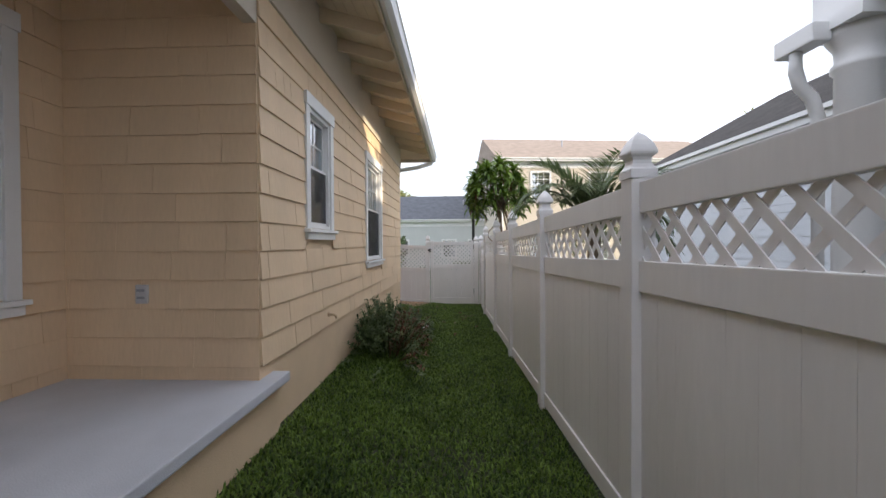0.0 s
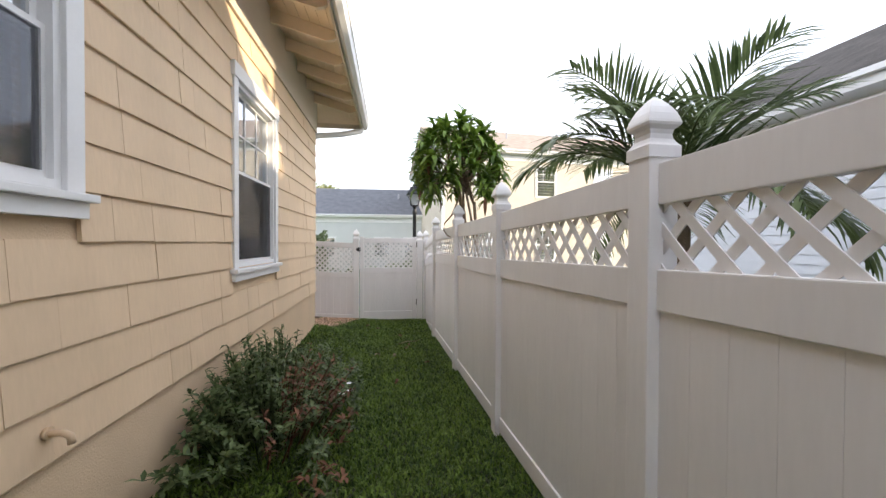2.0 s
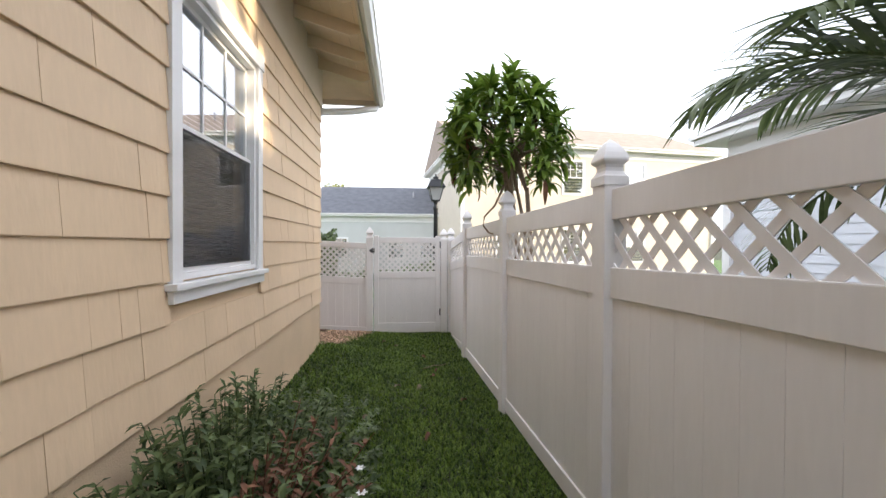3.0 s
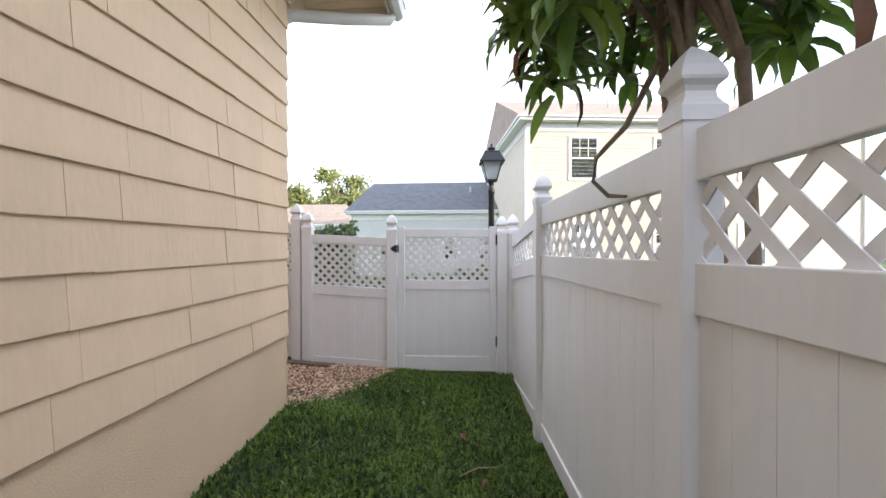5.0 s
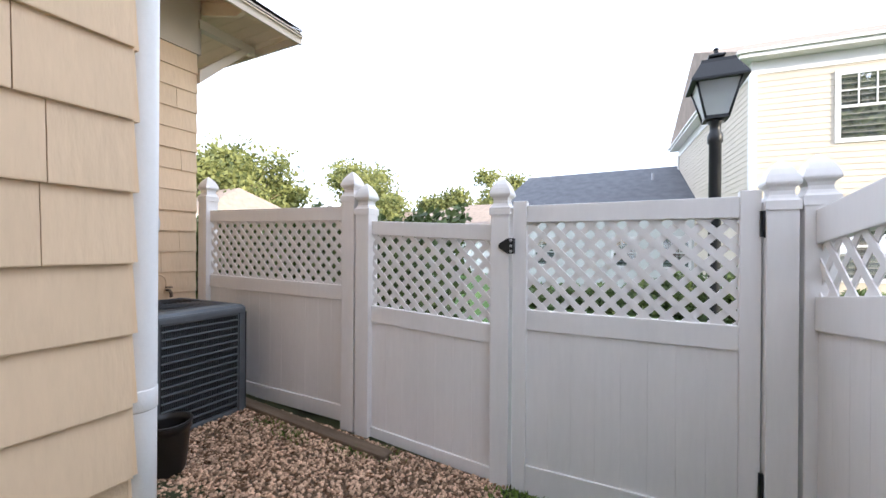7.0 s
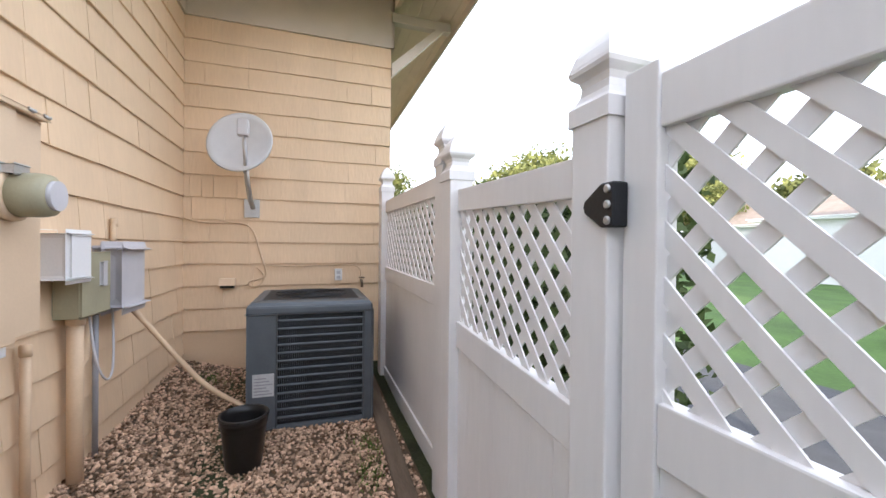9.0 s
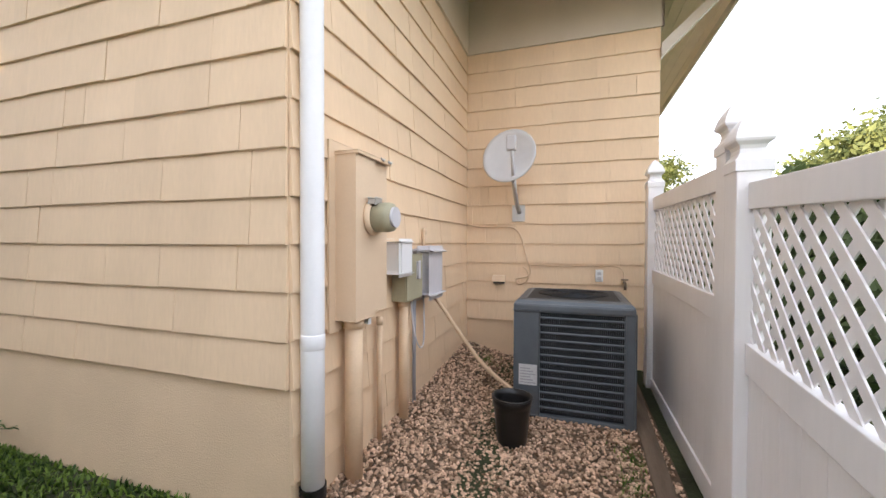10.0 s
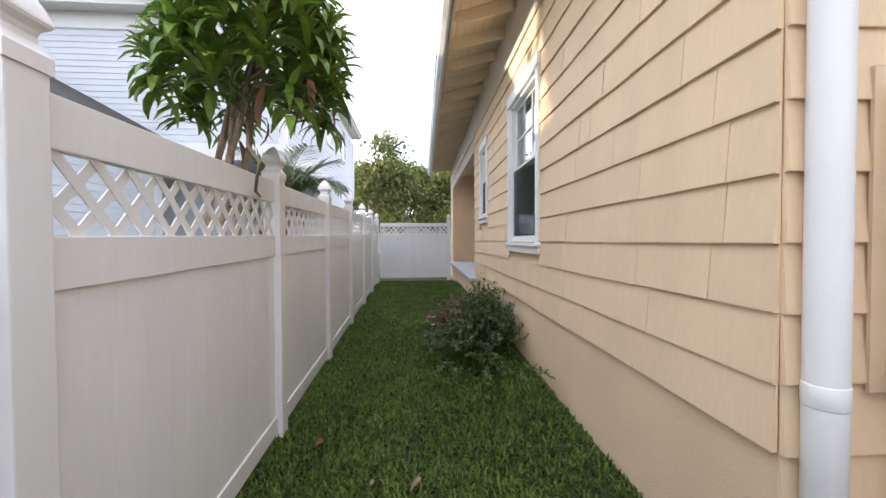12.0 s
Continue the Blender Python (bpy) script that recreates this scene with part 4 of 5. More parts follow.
part("lower_wall", bm, M_NWHITE, tall)
bm = bmesh.new()
box(bm, 2.66, -1.0, 3.12, 2.92, 2.80, 3.45)
box(bm, 2.92, 2.55, 3.12, 9.0, 2.80, 3.45)
part("porch_beam", bm, M_TRIM, tall)
bm = bmesh.new()
lathe(bm, [(0.18, 0), (0.18, 0.12), (0.15, 0.16), (0.14, 0.4), (0.125, 2.78), (0.145, 2.80), (0.145, 2.83), (0.125, 2.85), (0.13, 2.93), (0.17, 3.0), (0.18, 3.04)], 28, m=pose(2.80, 2.62, 0.0))
box(bm, 2.60, 2.42, 3.04, 3.00, 2.82, 3.12)
part("column", bm, M_TRIM, tall)
bm = bmesh.new()
box(bm, 2.50, 2.62, 2.98, 2.62, 2.92, 3.10, 0.01)
tube(bm, [(2.55, 2.80, 3.0), (2.55, 2.80, 2.86), (2.58, 2.80, 2.76), (2.66, 2.80, 2.68), (2.70, 2.80, 2.55), (2.70, 2.80, 0.05)], 0.042, 12)
part("downspout", bm, M_TRIM, tall)
wing = house_block("neighbour_wing", 5.2, 2.85, 10.2, 9.6, 3.25, 5.05, M_NWHITE, M_ROOF, "low pale grey wing with a dark shingle roof", hip=0.8, ridge_axis="y", over=0.35)

# far houses beyond the gate
cream = house_block("cream_house", 0, 0, 13, 9, 6.1, 8.5, M_NCREAM, M_ROOF_TAN, "cream two-storey house with white cornice and tan roof", hip=0.0, ridge_axis="x", over=0.35, m=pose(3.05, 21.2, 0, 0, 0, 4), boards=0.14)
for x in (1.65, 4.85, 8.1):
    simple_window(cream, pose(x, 0, 4.08), 0.95, 1.45)
    simple_window(cream, pose(x, 0, 0.9), 0.95, 1.45)
bm = bmesh.new()
tube(bm, [(4.2, 2.5, 7.0), (4.2, 2.5, 7.95)], 0.05, 8)
part("vent_pipe", bm, M_GREYPIPE, cream)
green = house_block("pale_green_house", 0, 0, 15, 7, 3.45, 5.65, M_NGREEN, M_ROOF_GREY, "pale green single-storey house with a grey roof", hip=0.6, ridge_axis="x", over=0.3, m=pose(-5.1, 27.5, -0.2, 0, 0, -3))
for x in (1.6, 4.9, 6.7, 9.7):
    simple_window(green, pose(x, 0, 1.05), 0.85, 1.1)
bm = bmesh.new()
tube(bm, [(6.3, 2.0, 4.4), (6.3, 2.0, 5.15)], 0.05, 8)
part("vent_pipe", bm, M_GREYPIPE, green)
for nm, x, y, w, d, e, r, mt in (("white_house", -13.5, 34, 7, 6, 3.1, 5.0, M_ROOF_TAN), ("tan_house", -8.5, 48, 6, 6, 3.0, 4.8, M_ROOF_TAN), ("white_house", -30, 22, 10, 8, 3.2, 5.4, M_ROOF_TAN), ("white_house", -22, 40, 8, 8, 3.2, 5.4, M_ROOF_TAN)):
    house_block(nm, 0, 0, w, d, e, r, M_TRIM, mt, "distant pale single-storey house with a tan roof", hip=2.0, m=pose(x, y, -0.2), boards=0.3)
farh = house_block("yellow_house", 0, 0, 14, 8, 3.0, 5.0, M_NCREAM, M_ROOF_GREY, "distant yellow house beyond the end fence", m=pose(-9, -44, -0.2, 0, 0, 0), boards=0.3)
for x in (5.5, 7.0, 8.5):
    simple_window(farh, pose(x + 0.8, 8, 1.0, 0, 0, 180), 0.8, 1.3)

# lawn and drive outside the gate
bm = bmesh.new()
nx = 24
vs = [[bm.verts.new((-40 + 80 * i / nx, 12.15 + yy, g(-40 + 80 * i / nx, 12.2 + yy) + 0.012 if yy < 8 else -0.12)) for i in range(nx + 1)] for yy in (0, 1, 2, 4, 8, 14, 40)]
for r0, r1 in zip(vs, vs[1:]):
    for k in range(nx):
        bm.faces.new((r0[k], r0[k + 1], r1[k + 1], r1[k]))
ob = part("lawn_outside", bm, M_FARGRASS)
tagged(ob, "bright green mown lawn outside the fence", "lawn", kind="structure")
bm = bmesh.new()
box(bm, -40, 14.1, -0.30, 40, 16.6, -0.072)
ob = part("driveway", bm, M_ASPHALT)
tagged(ob, "grey asphalt lane beyond the lawn", "road", kind="structure")


# ---- vegetation ----
def leaf(bm, base, d, up, length, width, droop=0.5, seg=4, fold=0.25):
    """A strap leaf from base along d, bending down by droop."""
    d, up = d.normalized(), up.normalized()
    side = d.cross(up)
    if side.length < 1e-3:
        side = Vector((1, 0, 0))
    side.normalize()
    up = side.cross(d)
    rows, p, ang = [], Vector(base), 0.0
    for k in range(seg + 1):
        t = k / seg
        w = width * math.sin(math.pi * min(0.98, 0.12 + 0.88 * t)) ** 0.8 * 0.5
        q = d * math.cos(ang) - up * math.sin(ang)
        nrm = up * math.cos(ang) + d * math.sin(ang)
        rows.append((bm.verts.new(p - side * w + nrm * w * fold), bm.verts.new(p), bm.verts.new(p + side * w + nrm * w * fold)))
        p = p + q * (length / seg)
        ang += droop / seg * 1.6
    for a, b in zip(rows, rows[1:]):
        for j in (0, 1):
            f = bm.faces.new((a[j], a[j + 1], b[j + 1], b[j]))
            f.smooth = True


def rosette(bm, c, n, length, width, rnd, spread=(0.15, 1.9)):
    for k in range(n):
        az = rnd.uniform(0, 2 * math.pi)
        th = rnd.uniform(*spread)
        d = Vector((math.sin(th) * math.cos(az), math.sin(th) * math.sin(az), math.cos(th)))
        l = length * rnd.uniform(0.7, 1.15)
        leaf(bm, Vector(c) + Vector((0, 0, rnd.uniform(-0.16, 0.04))), d, Vector((0, 0, 1)) if abs(d.z) < 0.95 else Vector((1, 0, 0)), l, width * rnd.uniform(0.8, 1.2), rnd.uniform(0.4, 1.3))


rnd = random.Random(21)
TX, TY = 1.46, 8.24
drac = thing("dracaena_tree", pose(TX, TY, g(TX, TY)), "leafy green dracaena tree with thin bare trunks behind the fence", "tree")
heads = []
NH = 36
for k in range(NH):
    u = 1 - 1.6 * (k + 0.5) / NH          # height on the crown, top to below the middle
    az = 2.39996 * k
    r = math.sqrt(max(0.0, 1 - u * u)) * rnd.uniform(0.85, 1.05)
    heads.append(Vector((0.60 * r * math.cos(az) - 0.28, 0.54 * r * math.sin(az), 2.82 + 0.60 * u)))
for k in range(4):
    a = 2 * math.pi * k / 4 + 0.5
    bm = bmesh.new()
    mid = Vector((0.10 * math.cos(a) - 0.10, 0.16 * math.sin(a), 2.0 + 0.1 * k))
    foot = Vector((0.05 * math.cos(a) + 0.08, 0.07 * math.sin(a), 0))
    tube(bm, [foot, foot.lerp(mid, 0.5) + Vector((0.03, 0.02, 0)), mid], [0.03, 0.026, 0.022], 8)
    own = heads[k::4]
    for q in range(3):
        sub = own[q::3]
        c = sum(sub, Vector()) / len(sub)
        knee = mid.lerp(c, 0.45) + Vector((0, 0, 0.05))
        tube(bm, [mid - Vector((0, 0, 0.04)), knee], [0.018, 0.014], 7)
        for h in sub:
            tube(bm, [knee, knee.lerp(h, 0.5) + Vector((0, 0, 0.05)), h], [0.012, 0.010, 0.008], 6)
    part("trunk", bm, M_BARK, drac)
for h in heads:
    bm = bmesh.new()
    rosette(bm, h, 38, 0.27, 0.058, rnd, (0.1, 2.0))
    part("leaf_rosette", bm, M_LEAF, drac)
bm = bmesh.new()
for k in range(16):
    h = rnd.choice(heads) - Vector((0, 0, 0.25))
    leaf(bm, h, Vector((rnd.uniform(-1, 1), rnd.uniform(-1, 1), -0.9)), Vector((0, 0, 1)), 0.26, 0.05, 0.8)
tagged(part("dry_leaf_mass", bm, M_DRY, drac, "brown dry hanging leaves"), kind="stuff")
bm = bmesh.new()
tube(bm, [(-0.24, 0.05, 2.35), (-0.30, 0.22, 2.14), (-0.40, 0.30, 2.02), (-0.40, 0.34, 1.92), (-0.36, 0.26, 1.84), (-0.34, 0.12, 1.82)], [0.014, 0.013, 0.011, 0.010, 0.010, 0.006], 7)
part("hanging_branch", bm, M_BARK, drac, "thin bent branch hanging over the fence")

palm = thing("palm", pose(2.02, 5.05, g(2.0, 5.0) + 0.24), "feathery green palm leaning over the fence", "palm")
bm = bmesh.new()
tube(bm, [(0, 0, -0.25), (0.02, 0, 0.8), (0, 0, 1.75)], [0.12, 0.10, 0.09], 12)
part("trunk", bm, M_BARK, palm)
rnd = random.Random(8)
for k in range(20):
    az = 2 * math.pi * (k * 0.381966)
    el = 1.35 - 1.25 * (k / 20)
    if math.cos(az) < -0.2 and el < 0.75:
        el = 0.95
    L = rnd.uniform(0.92, 1.18)
    d = Vector((math.cos(az) * math.cos(el), math.sin(az) * math.cos(el), math.sin(el)))
    bm = bmesh.new()
    p, ang, pts, dirs = Vector((0, 0, 1.75)), el, [], []
    for j in range(15):
        pts.append(p.copy())
        dirs.append(Vector((math.cos(az) * math.cos(ang), math.sin(az) * math.cos(ang), math.sin(ang))))
        p = p + dirs[-1] * (L / 14)
        ang -= (0.05 + 0.11 * j / 14) * (1.2 if el < 1 else 0.75)
    tube(bm, pts, [0.012 * (1 - 0.75 * j / 14) for j in range(15)], 5)
    side = Vector((-math.sin(az), math.cos(az), 0))
    for j in range(3, 15):
        for sub in (0.0, 0.33, 0.66):
            q = pts[j - 1].lerp(pts[j], sub)
            ll = 0.40 * math.sin(math.pi * (0.15 + 0.8 * j / 15)) + 0.06
            for sg in (-1, 1):
                up = side.cross(dirs[j]) * -1
                leaf(bm, q, side * sg * 0.75 + dirs[j] * 0.75 + up * rnd.uniform(0.0, 0.3), Vector((0, 0, 1)), ll * rnd.uniform(0.85, 1.1), 0.020, rnd.uniform(0.2, 0.6), 3, 0.1)
    part("frond", bm, M_PALM, palm)

# shrub beside the house wall
rnd = random.Random(5)
shrub = thing("shrub", pose(-0.70, 6.10, g(-0.7, 6.1)), "straggly green shrub with reddish dry stems beside the wall", "shrub")
bm, bd, bl2 = bmesh.new(), bmesh.new(), bmesh.new()
for k in range(330):
    fx, fy = rnd.gauss(0.02, 0.18), rnd.gauss(0, 0.36)
    tip = Vector((fx * 2.1 + rnd.uniform(-0.08, 0.08), fy * 1.75 + rnd.uniform(-0.12, 0.12), max(0.10, 0.66 * (1 - (fx / 0.55) ** 2 - (fy / 1.0) ** 2) * rnd.uniform(0.55, 1.1)) + (0.12 if fx < 0 else 0)))
    tip.x = max(-0.33, min(0.62, tip.x))
    foot = Vector((fx, fy, 0.0))
    dry = fx > 0.06 and fy < 0.2 and rnd.random() < 0.6
    mid = foot.lerp(tip, 0.5) + Vector((0, 0, 0.06))
    tube(bd if dry else bl2, [foot, mid, tip], [0.005, 0.004, 0.002], 4, cap=False)
    for j in range(10 if dry else 26):
        t = rnd.uniform(0.25, 1.0)
        q = (foot.lerp(mid, t * 2) if t < 0.5 else mid.lerp(tip, t * 2 - 1))
        d = Vector((rnd.uniform(-1, 1), rnd.uniform(-1, 1), rnd.uniform(-0.3, 0.9)))
        leaf(bd if dry else bm, q, d, Vector((0, 0, 1)), rnd.uniform(0.045, 0.08), rnd.uniform(0.018, 0.03), 0.5, 2)
part("foliage", bm, M_BUSH, shrub)
part("dry_foliage", bd, M_DRY, shrub, "reddish brown dry stems")
part("stem_mass", bl2, M_BUSH, shrub)
bm = bmesh.new()
for p in ((0.52, -0.12, 0.33), (0.58, -0.08, 0.34), (0.55, 0.2, 0.3)):
    for k in range(6):
        a = k * math.pi / 3
        leaf(bm, Vector(p), Vector((math.cos(a), math.sin(a), 0.3)), Vector((0, 0, 1)), 0.03, 0.02, 0.2, 2)
tagged(part("flower_cluster", bm, M_FLOWER, shrub, "small white flowers"), kind="stuff")


def tree(name, x, y, h, spread, seed, label, n=2600, size=0.28, low=0.35):
    rnd = random.Random(seed)
    t = thing(name, pose(x, y, -0.15), label, "tree", "distant trees")
    bm = bmesh.new()
    tube(bm, [(0, 0, 0), (0.1, 0, h * 0.3), (0, 0.1, h * 0.6), (0, 0, h * 0.85)], [0.03 * h, 0.022 * h, 0.013 * h, 0.004 * h], 8)
    clumps = []
    for k in range(16):
        a, u = rnd.uniform(0, 6.28), rnd.uniform(low, 1.0)
        r = spread * math.sqrt(max(0.05, 1 - ((u - 0.6) / 0.48) ** 2)) * rnd.uniform(0.45, 1.0)
        c = Vector((r * math.cos(a), r * math.sin(a), u * h))
        clumps.append(c)
        tube(bm, [(0, 0, h * u * 0.7), c * 0.6 + Vector((0, 0, h * u * 0.36)), c], [0.01 * h, 0.006 * h, 0.002 * h], 5, cap=False)
    part("trunk", bm, M_BARK, t)
    verts, faces = [], []
    for k in range(n):
        c = rnd.choice(clumps)
        p = c + Vector((rnd.gauss(0, 1), rnd.gauss(0, 1), rnd.gauss(0, 0.7))) * spread * 0.22
        d = Vector((rnd.uniform(-1, 1), rnd.uniform(-1, 1), rnd.uniform(-1, 1))).normalized()
        e = d.orthogonal().normalized()
        s = size * rnd.uniform(0.5, 1.2)
        i = len(verts)
        verts += [p - d * s, p + e * s * 0.45, p + d * s, p - e * s * 0.45]
        faces.append((i, i + 1, i + 2, i + 3))
    me = bpy.data.meshes.new("crown")
    me.from_pydata(verts, [], faces)
    me.materials.append(M_FARLEAF)
    ob = new("crown", me)
    ob.parent = t
    return t


# Trees at x 14 and 17 are unseen, added to keep sun off the walls.
TREES_AND_SUN_BLOCKERS = [(-24, 42, 9.5, 3.4), (-15, 58, 11.5, 3.6), (-20.5, 55, 9, 3.5), (-30, 50, 11, 4.5), (-8.5, 62, 9, 3.6), (-4, 68, 8.5, 4), (-13, 66, 9, 4), (-38, 40, 11, 5), (-26, 26, 7, 2.8), (-31, 30, 9, 3.5), (-40, 20, 8.5, 4), (12, 13.5, 6.3, 2.0), (14, 5.6, 10.5, 2.6), (17, 4.2, 11.5, 3.0), (-2.0, -38, 9.5, 3.6), (1.2, -30, 9, 3.2), (3.8, -24, 10, 3.4), (-6, -40, 11, 4), (-12, -34, 12, 5), (-5.5, -22, 7.5, 2.6), (8, -40, 11, 4)]
for k, (x, y, h, sp) in enumerate(TREES_AND_SUN_BLOCKERS):
    far = math.hypot(x, y - 8)
    # x > 13 picks the two added sun-blocking trees.
    tree("tree", x, y, h, sp, 100 + k, "leafy tree with an uneven olive green crown, distant or an unseen sun blocker", n=7000, size=0.30 if x > 13 else 0.24 if far < 45 else 0.34)

# hedge outside the gate line
hv, hf = [], []
rnd = random.Random(77)
for k in range(42000):
    x, y = rnd.uniform(-8.5, -1.25), 12.95 + rnd.uniform(-0.4, 0.5)
    z = rnd.uniform(-0.05, 1.86 + 0.09 * math.sin(x * 4.1) + 0.05 * math.sin(x * 11.0 + y * 5))
    p = Vector((x, y, z))
    d = Vector((rnd.uniform(-1, 1), rnd.uniform(-1, 1), rnd.uniform(-1, 1))).normalized()
    e = d.orthogonal().normalized()
    s = rnd.uniform(0.035, 0.07)
    i = len(hv)
    hv += [p - d * s, p + e * s * 0.5, p + d * s, p - e * s * 0.5]
    hf.append((i, i + 1, i + 2, i + 3))
me = bpy.data.meshes.new("hedge")
me.from_pydata(hv, [], hf)
me.materials.append(M_BUSH)
tagged(new("hedge", me), "dark green leafy hedge outside the fence", "hedge", kind="stuff")


def round_shrub(x, y, w, h, seed):
    """A low clipped shrub: short stems and a dense mass of small leaves."""
    rnd = random.Random(seed)
    t = thing("round_shrub", pose(x, y, -0.14), "low dark green rounded garden shrub on the far lawn", "shrub", "garden shrubs")
    bm = bmesh.new()
    for k in range(5):
        a = 1.2566 * k
        tube(bm, [(0.03 * math.cos(a), 0.03 * math.sin(a), 0), (w * 0.35 * math.cos(a), w * 0.35 * math.sin(a), h * 0.7)], [0.02, 0.008], 5)
    part("stem", bm, M_BARK, t)
    verts, faces = [], []
    for k in range(1500):
        v = Vector((rnd.gauss(0, 1), rnd.gauss(0, 1), rnd.gauss(0, 1))).normalized() * rnd.uniform(0.55, 1.0)
        v *= 1 + 0.12 * math.sin(5 * v.x + seed) * math.sin(6 * v.y)
        p = Vector((v.x * w * 0.5, v.y * w * 0.5, h * 0.5 + v.z * h * 0.5))
        d = Vector((rnd.uniform(-1, 1), rnd.uniform(-1, 1), rnd.uniform(-1, 1))).normalized()
        e = d.orthogonal().normalized()
        q = rnd.uniform(0.05, 0.10)
        i = len(verts)
        verts += [p - d * q, p + e * q * 0.5, p + d * q, p - e * q * 0.5]
        faces.append((i, i + 1, i + 2, i + 3))
    me = bpy.data.meshes.new("foliage")
    me.from_pydata(verts, [], faces)
    me.materials.append(M_BUSH)
    new("foliage", me).parent = t


for k, (x, y, w, h) in enumerate([(-2.9, 20.6, 0.9, 0.65), (-2.0, 20.4, 1.0, 0.7), (-1.1, 20.5, 0.9, 0.75), (-0.2, 20.3, 1.0, 0.8), (0.7, 20.4, 1.1, 0.95), (1.6, 20.3, 1.2, 1.15), (2.5, 20.2, 1.2, 1.35), (3.4, 20.0, 1.2, 1.4), (4.5, 19.7, 1.1, 0.9), (6.0, 19.6, 1.1, 1.0), (7.6, 19.6, 1.2, 0.9)]):
    round_shrub(x, y, w, h, 300 + k)

# ---- gravel and grass ----
def gravel_edge(y):
    return -1.02 + 0.62 * (max(0.0, min(1.0, (y - 10.05) / 1.65))) ** 1.3


bm = bmesh.new()
rows = []
for k in range(15):
    y = 9.95 + 0.135 * k
    xr = gravel_edge(y)
    rows.append([bm.verts.new((-4.1 + (xr + 4.1) * j / 14, y, g(-4.1 + (xr + 4.1) * j / 14, y) + 0.008)) for j in range(15)])
for a, b in zip(rows, rows[1:]):
    for j in range(14):
        bm.faces.new((a[j], a[j + 1], b[j + 1], b[j]))
ob = part("gravel_bed", bm, M_GRAVELBED)
tagged(ob, "brown soil under the gravel", "ground", kind="structure")
rnd = random.Random(31)
ico = bmesh.new()
bmesh.ops.create_icosphere(ico, subdivisions=1, radius=1)
iv = [v.co.copy() for v in ico.verts]
fi = [tuple(v.index for v in f.verts) for f in ico.faces]
ico.free()
gv, gf = [], []
for k in range(20000):
    y = rnd.uniform(9.97, 11.82)
    x = rnd.uniform(-4.05, gravel_edge(y) + rnd.gauss(0, 0.05))
    if rnd.random() > 0.55 + 0.45 * smooth(-4.2, -2.0, x) and x < -3.2:
        continue
    s = rnd.uniform(0.007, 0.0155)
    m = pose(x, y, g(x, y) + 0.010 + rnd.uniform(0, 0.012), rnd.uniform(0, 40), rnd.uniform(0, 40), rnd.uniform(0, 360)) @ Matrix.Diagonal((s * rnd.uniform(0.9, 1.6), s * rnd.uniform(0.7, 1.1), s * rnd.uniform(0.45, 0.8), 1))
    i = len(gv)
    gv += [m @ (v * rnd.uniform(0.85, 1.15)) for v in iv]
    gf += [tuple(i + q for q in f) for f in fi]
me = bpy.data.meshes.new("gravel")
me.from_pydata(gv, [], gf)
me.materials.append(M_STONE)
tagged(new("gravel", me), "loose pinkish brown and white gravel stones", "gravel", kind="stuff")


def blades(name, n, region, hmin, hmax, wid, seed, material, label):
    rs = np.random.RandomState(seed)
    v, f = [], []
    k = 0
    while k < n:
        x, y, keep = region(rs)
        if not keep:
            continue
        a, tl = rs.uniform(0, 6.283), rs.uniform(0.2, 1.1)
        h, w = rs.uniform(hmin, hmax), wid * rs.uniform(0.6, 1.3)
        z = g(x, y) - 0.005
        ca, sa = math.cos(a), math.sin(a)
        i = len(v)
        lx, ly = math.cos(a + 1.57) * h * math.sin(tl), math.sin(a + 1.57) * h * math.sin(tl)
        hz = h * math.cos(tl)
        v += [(x - ca * w, y - sa * w, z), (x + ca * w, y + sa * w, z), (x + ca * w * 0.7 + lx * 0.55, y + sa * w * 0.7 + ly * 0.55, z + hz * 0.75), (x - ca * w * 0.7 + lx * 0.55, y - sa * w * 0.7 + ly * 0.55, z + hz * 0.75), (x + lx * 1.2, y + ly * 1.2, z + hz)]
        f += [(i, i + 1, i + 2, i + 3), (i + 3, i + 2, i + 4)]
        k += 1
    me = bpy.data.meshes.new(name)
    me.from_pydata(v, [], f)
    me.materials.append(material)
    return tagged(new(name, me), label, "grass", kind="stuff")


def lawn(rs):
    y = rs.uniform(-2.2, 11.8)
    x = rs.uniform(-1.15, 1.2)
    wall = -1.03 - 0.0244 * (10 - y) + (0.07 if y < 3.1 else 0.0)
    edge = gravel_edge(y) + rs.normal(0, 0.06) if y > 9.95 else wall
    bare = noise.noise(Vector((x * 1.7, y * 1.1, 3.0)))
    return x, y, x > edge and rs.uniform() < (0.55 + 0.9 * (bare + 0.45))


blades("grass", 190000, lawn, 0.018, 0.062, 0.0078, 4, M_BLADE, "mown green lawn with broad weedy blades")


def weeds(rs):
    c = ((-3.6, 10.4), (-1.3, 11.7), (-0.75, 11.2), (-2.0, 11.55), (-2.3, 11.6), (-1.5, 11.62), (-3.2, 11.7), (-0.9, 10.5))[rs.randint(8)]
    return c[0] + rs.normal(0, 0.09), c[1] + rs.normal(0, 0.05), True


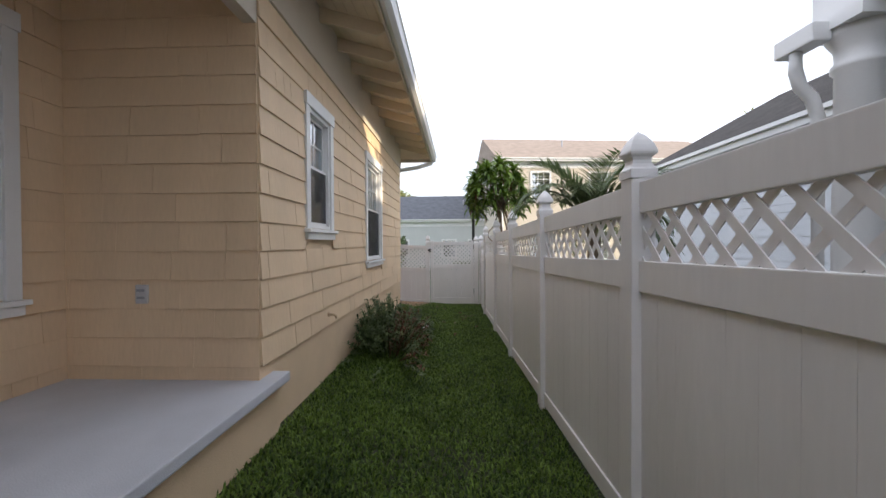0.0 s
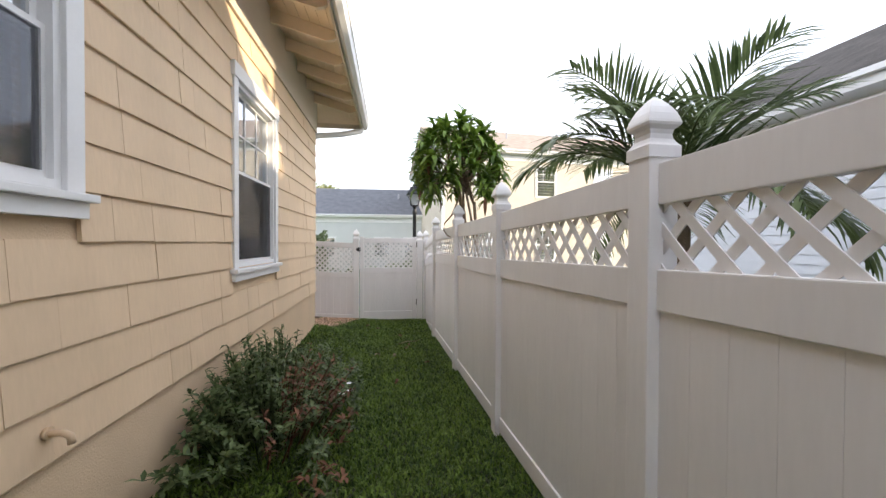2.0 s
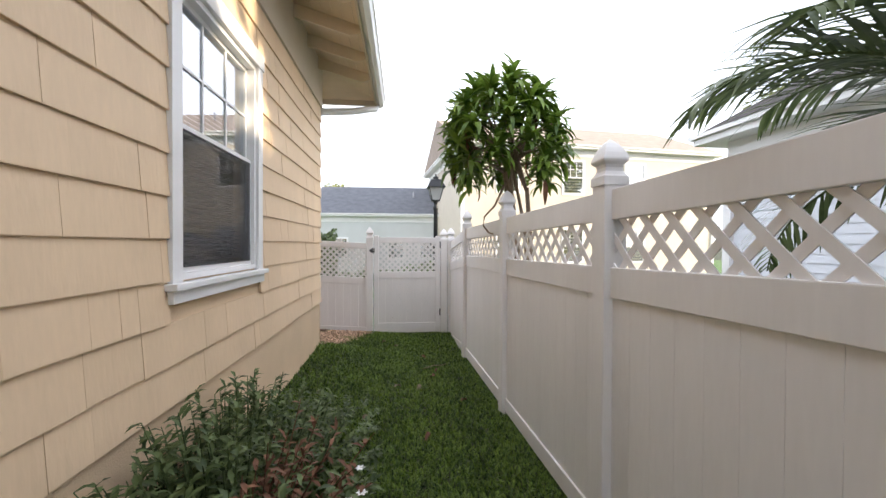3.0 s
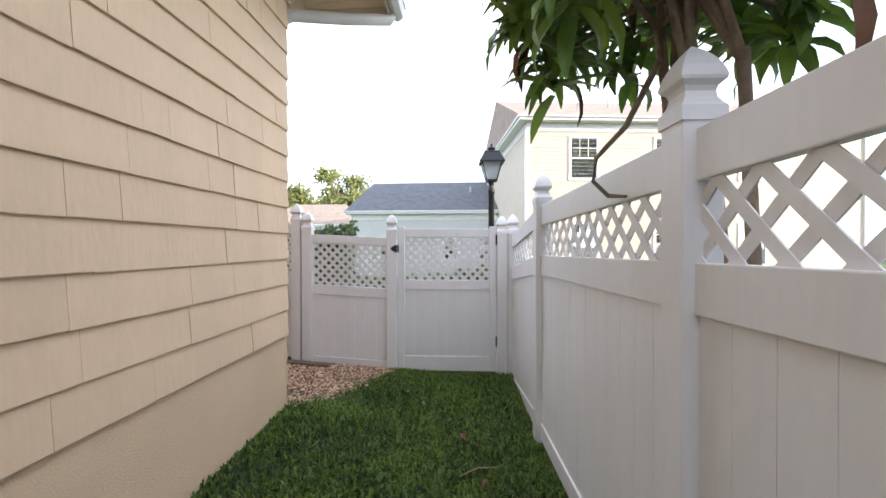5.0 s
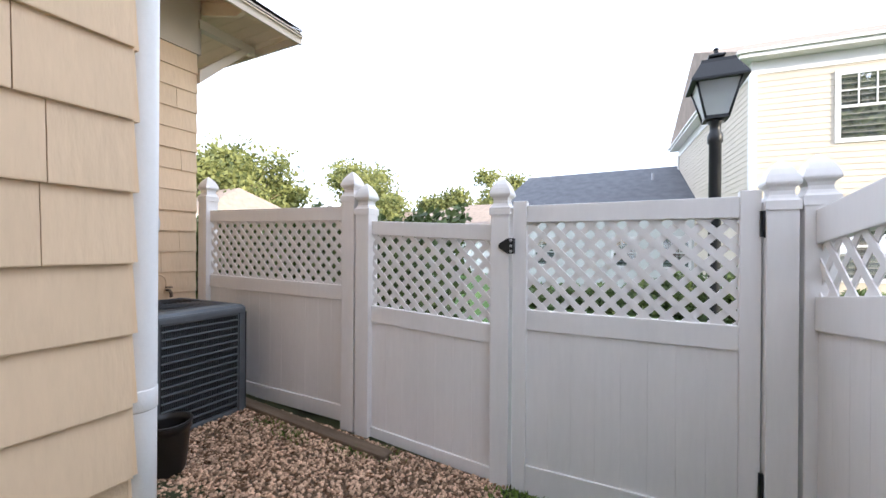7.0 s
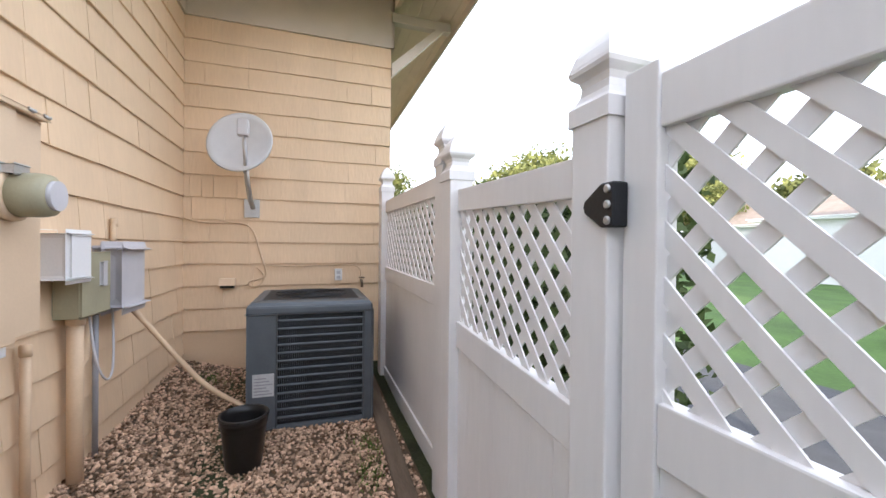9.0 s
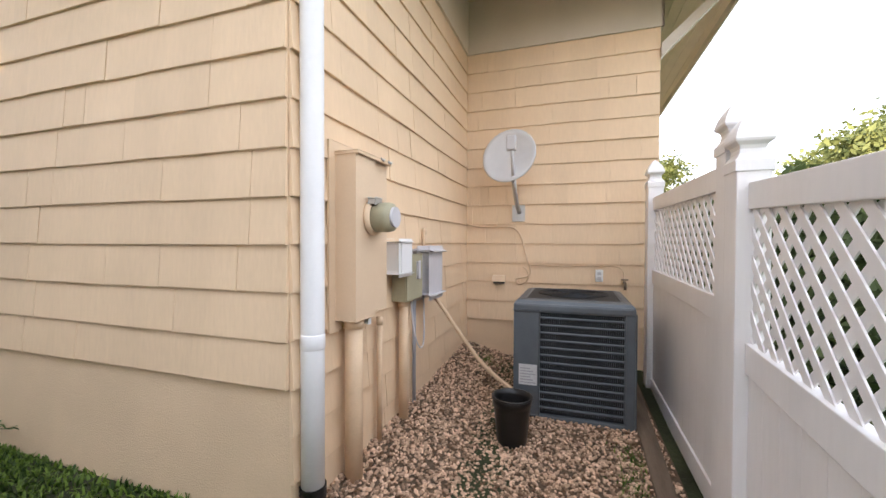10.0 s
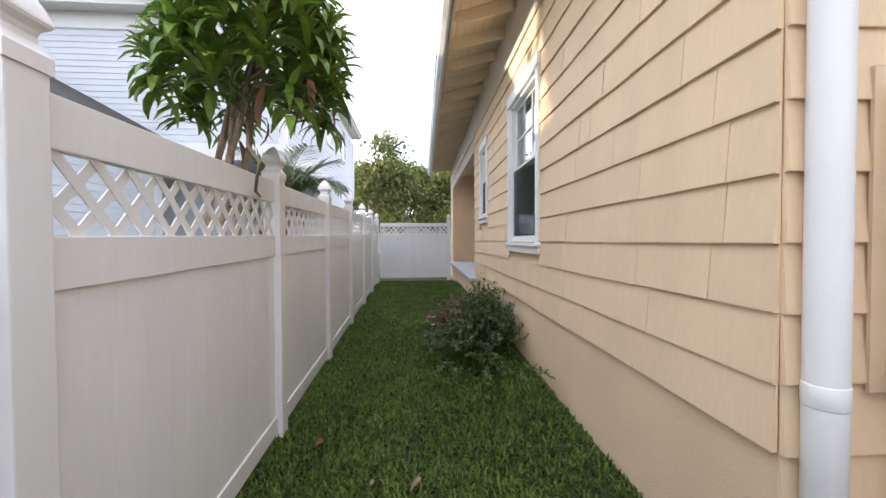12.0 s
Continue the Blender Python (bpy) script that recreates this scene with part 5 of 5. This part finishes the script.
rnd = random.Random(12)
for x, y in ((0.62, 9.35), (0.35, 8.75), (0.05, 8.7), (0.55, 9.05), (-0.2, 7.9), (0.75, 8.2), (0.3, 7.4), (0.1, 10.6), (-0.1, 10.9), (0.5, 9.9)):
    dl = thing("fallen_leaf", pose(x, y, g(x, y) + 0.045, rnd.uniform(-25, 25), rnd.uniform(-25, 25), rnd.uniform(0, 360)), "curled dry brown leaf lying on the lawn", "leaf", "fallen leaves")
    bm = bmesh.new()
    leaf(bm, Vector((0, 0, 0)), Vector((1, 0, 0.3)), Vector((0, 0, 1)), rnd.uniform(0.07, 0.13), rnd.uniform(0.03, 0.05), 0.9, 5, 0.8)
    part("blade", bm, M_DRY if rnd.random() < 0.6 else M_BARK, dl)
twig = thing("twig", pose(0.62, 9.45, g(0.6, 9.4) + 0.03, 0, 0, 20), "thin dry twig lying on the lawn", "twig")
bm = bmesh.new()
tube(bm, [(-0.2, 0, 0.01), (-0.05, 0.03, 0.03), (0.1, 0.01, 0.02), (0.22, 0.05, 0.03)], [0.006, 0.005, 0.004, 0.002], 6)
part("stem", bm, M_BARK, twig)
blades("weeds", 2600, weeds, 0.02, 0.06, 0.004, 9, M_BLADE, "small green weeds in the gravel")

# ---- boards of the walls ----
shingles(wall_side, pose(0, -7.0, 0, 0, 0, 90), 7.0, 0.805, 3.63, [(W1[0] + 6.91, W1[1] + 7.09, W1[2] - 0.11, W1[3] + 0.12), (W2[0] + 6.91, W2[1] + 7.09, W2[2] - 0.11, W2[3] + 0.12)], 3)
shingles(wall_end, pose(0, 0, 0, 0, 0, 180), 3.0, 0.16, 3.63, seed=5)
shingles(wall_wing, pose(-3.0, 0.0, 0, 0, 0, 90), 2.0, 0.59, 3.63, seed=7)
shingles(wall_porch, pose(-1.5, -7.0, 0), 1.5, 0.72, 3.63, seed=9)
shingles(wall_pback, pose(-1.5, -13, 0, 0, 0, 90), 6.0, 0.72, 3.63, [(PW[0] + 12.9, PW[1] + 13.1, PW[2] - 0.11, PW[3] + 0.12)], seed=11)
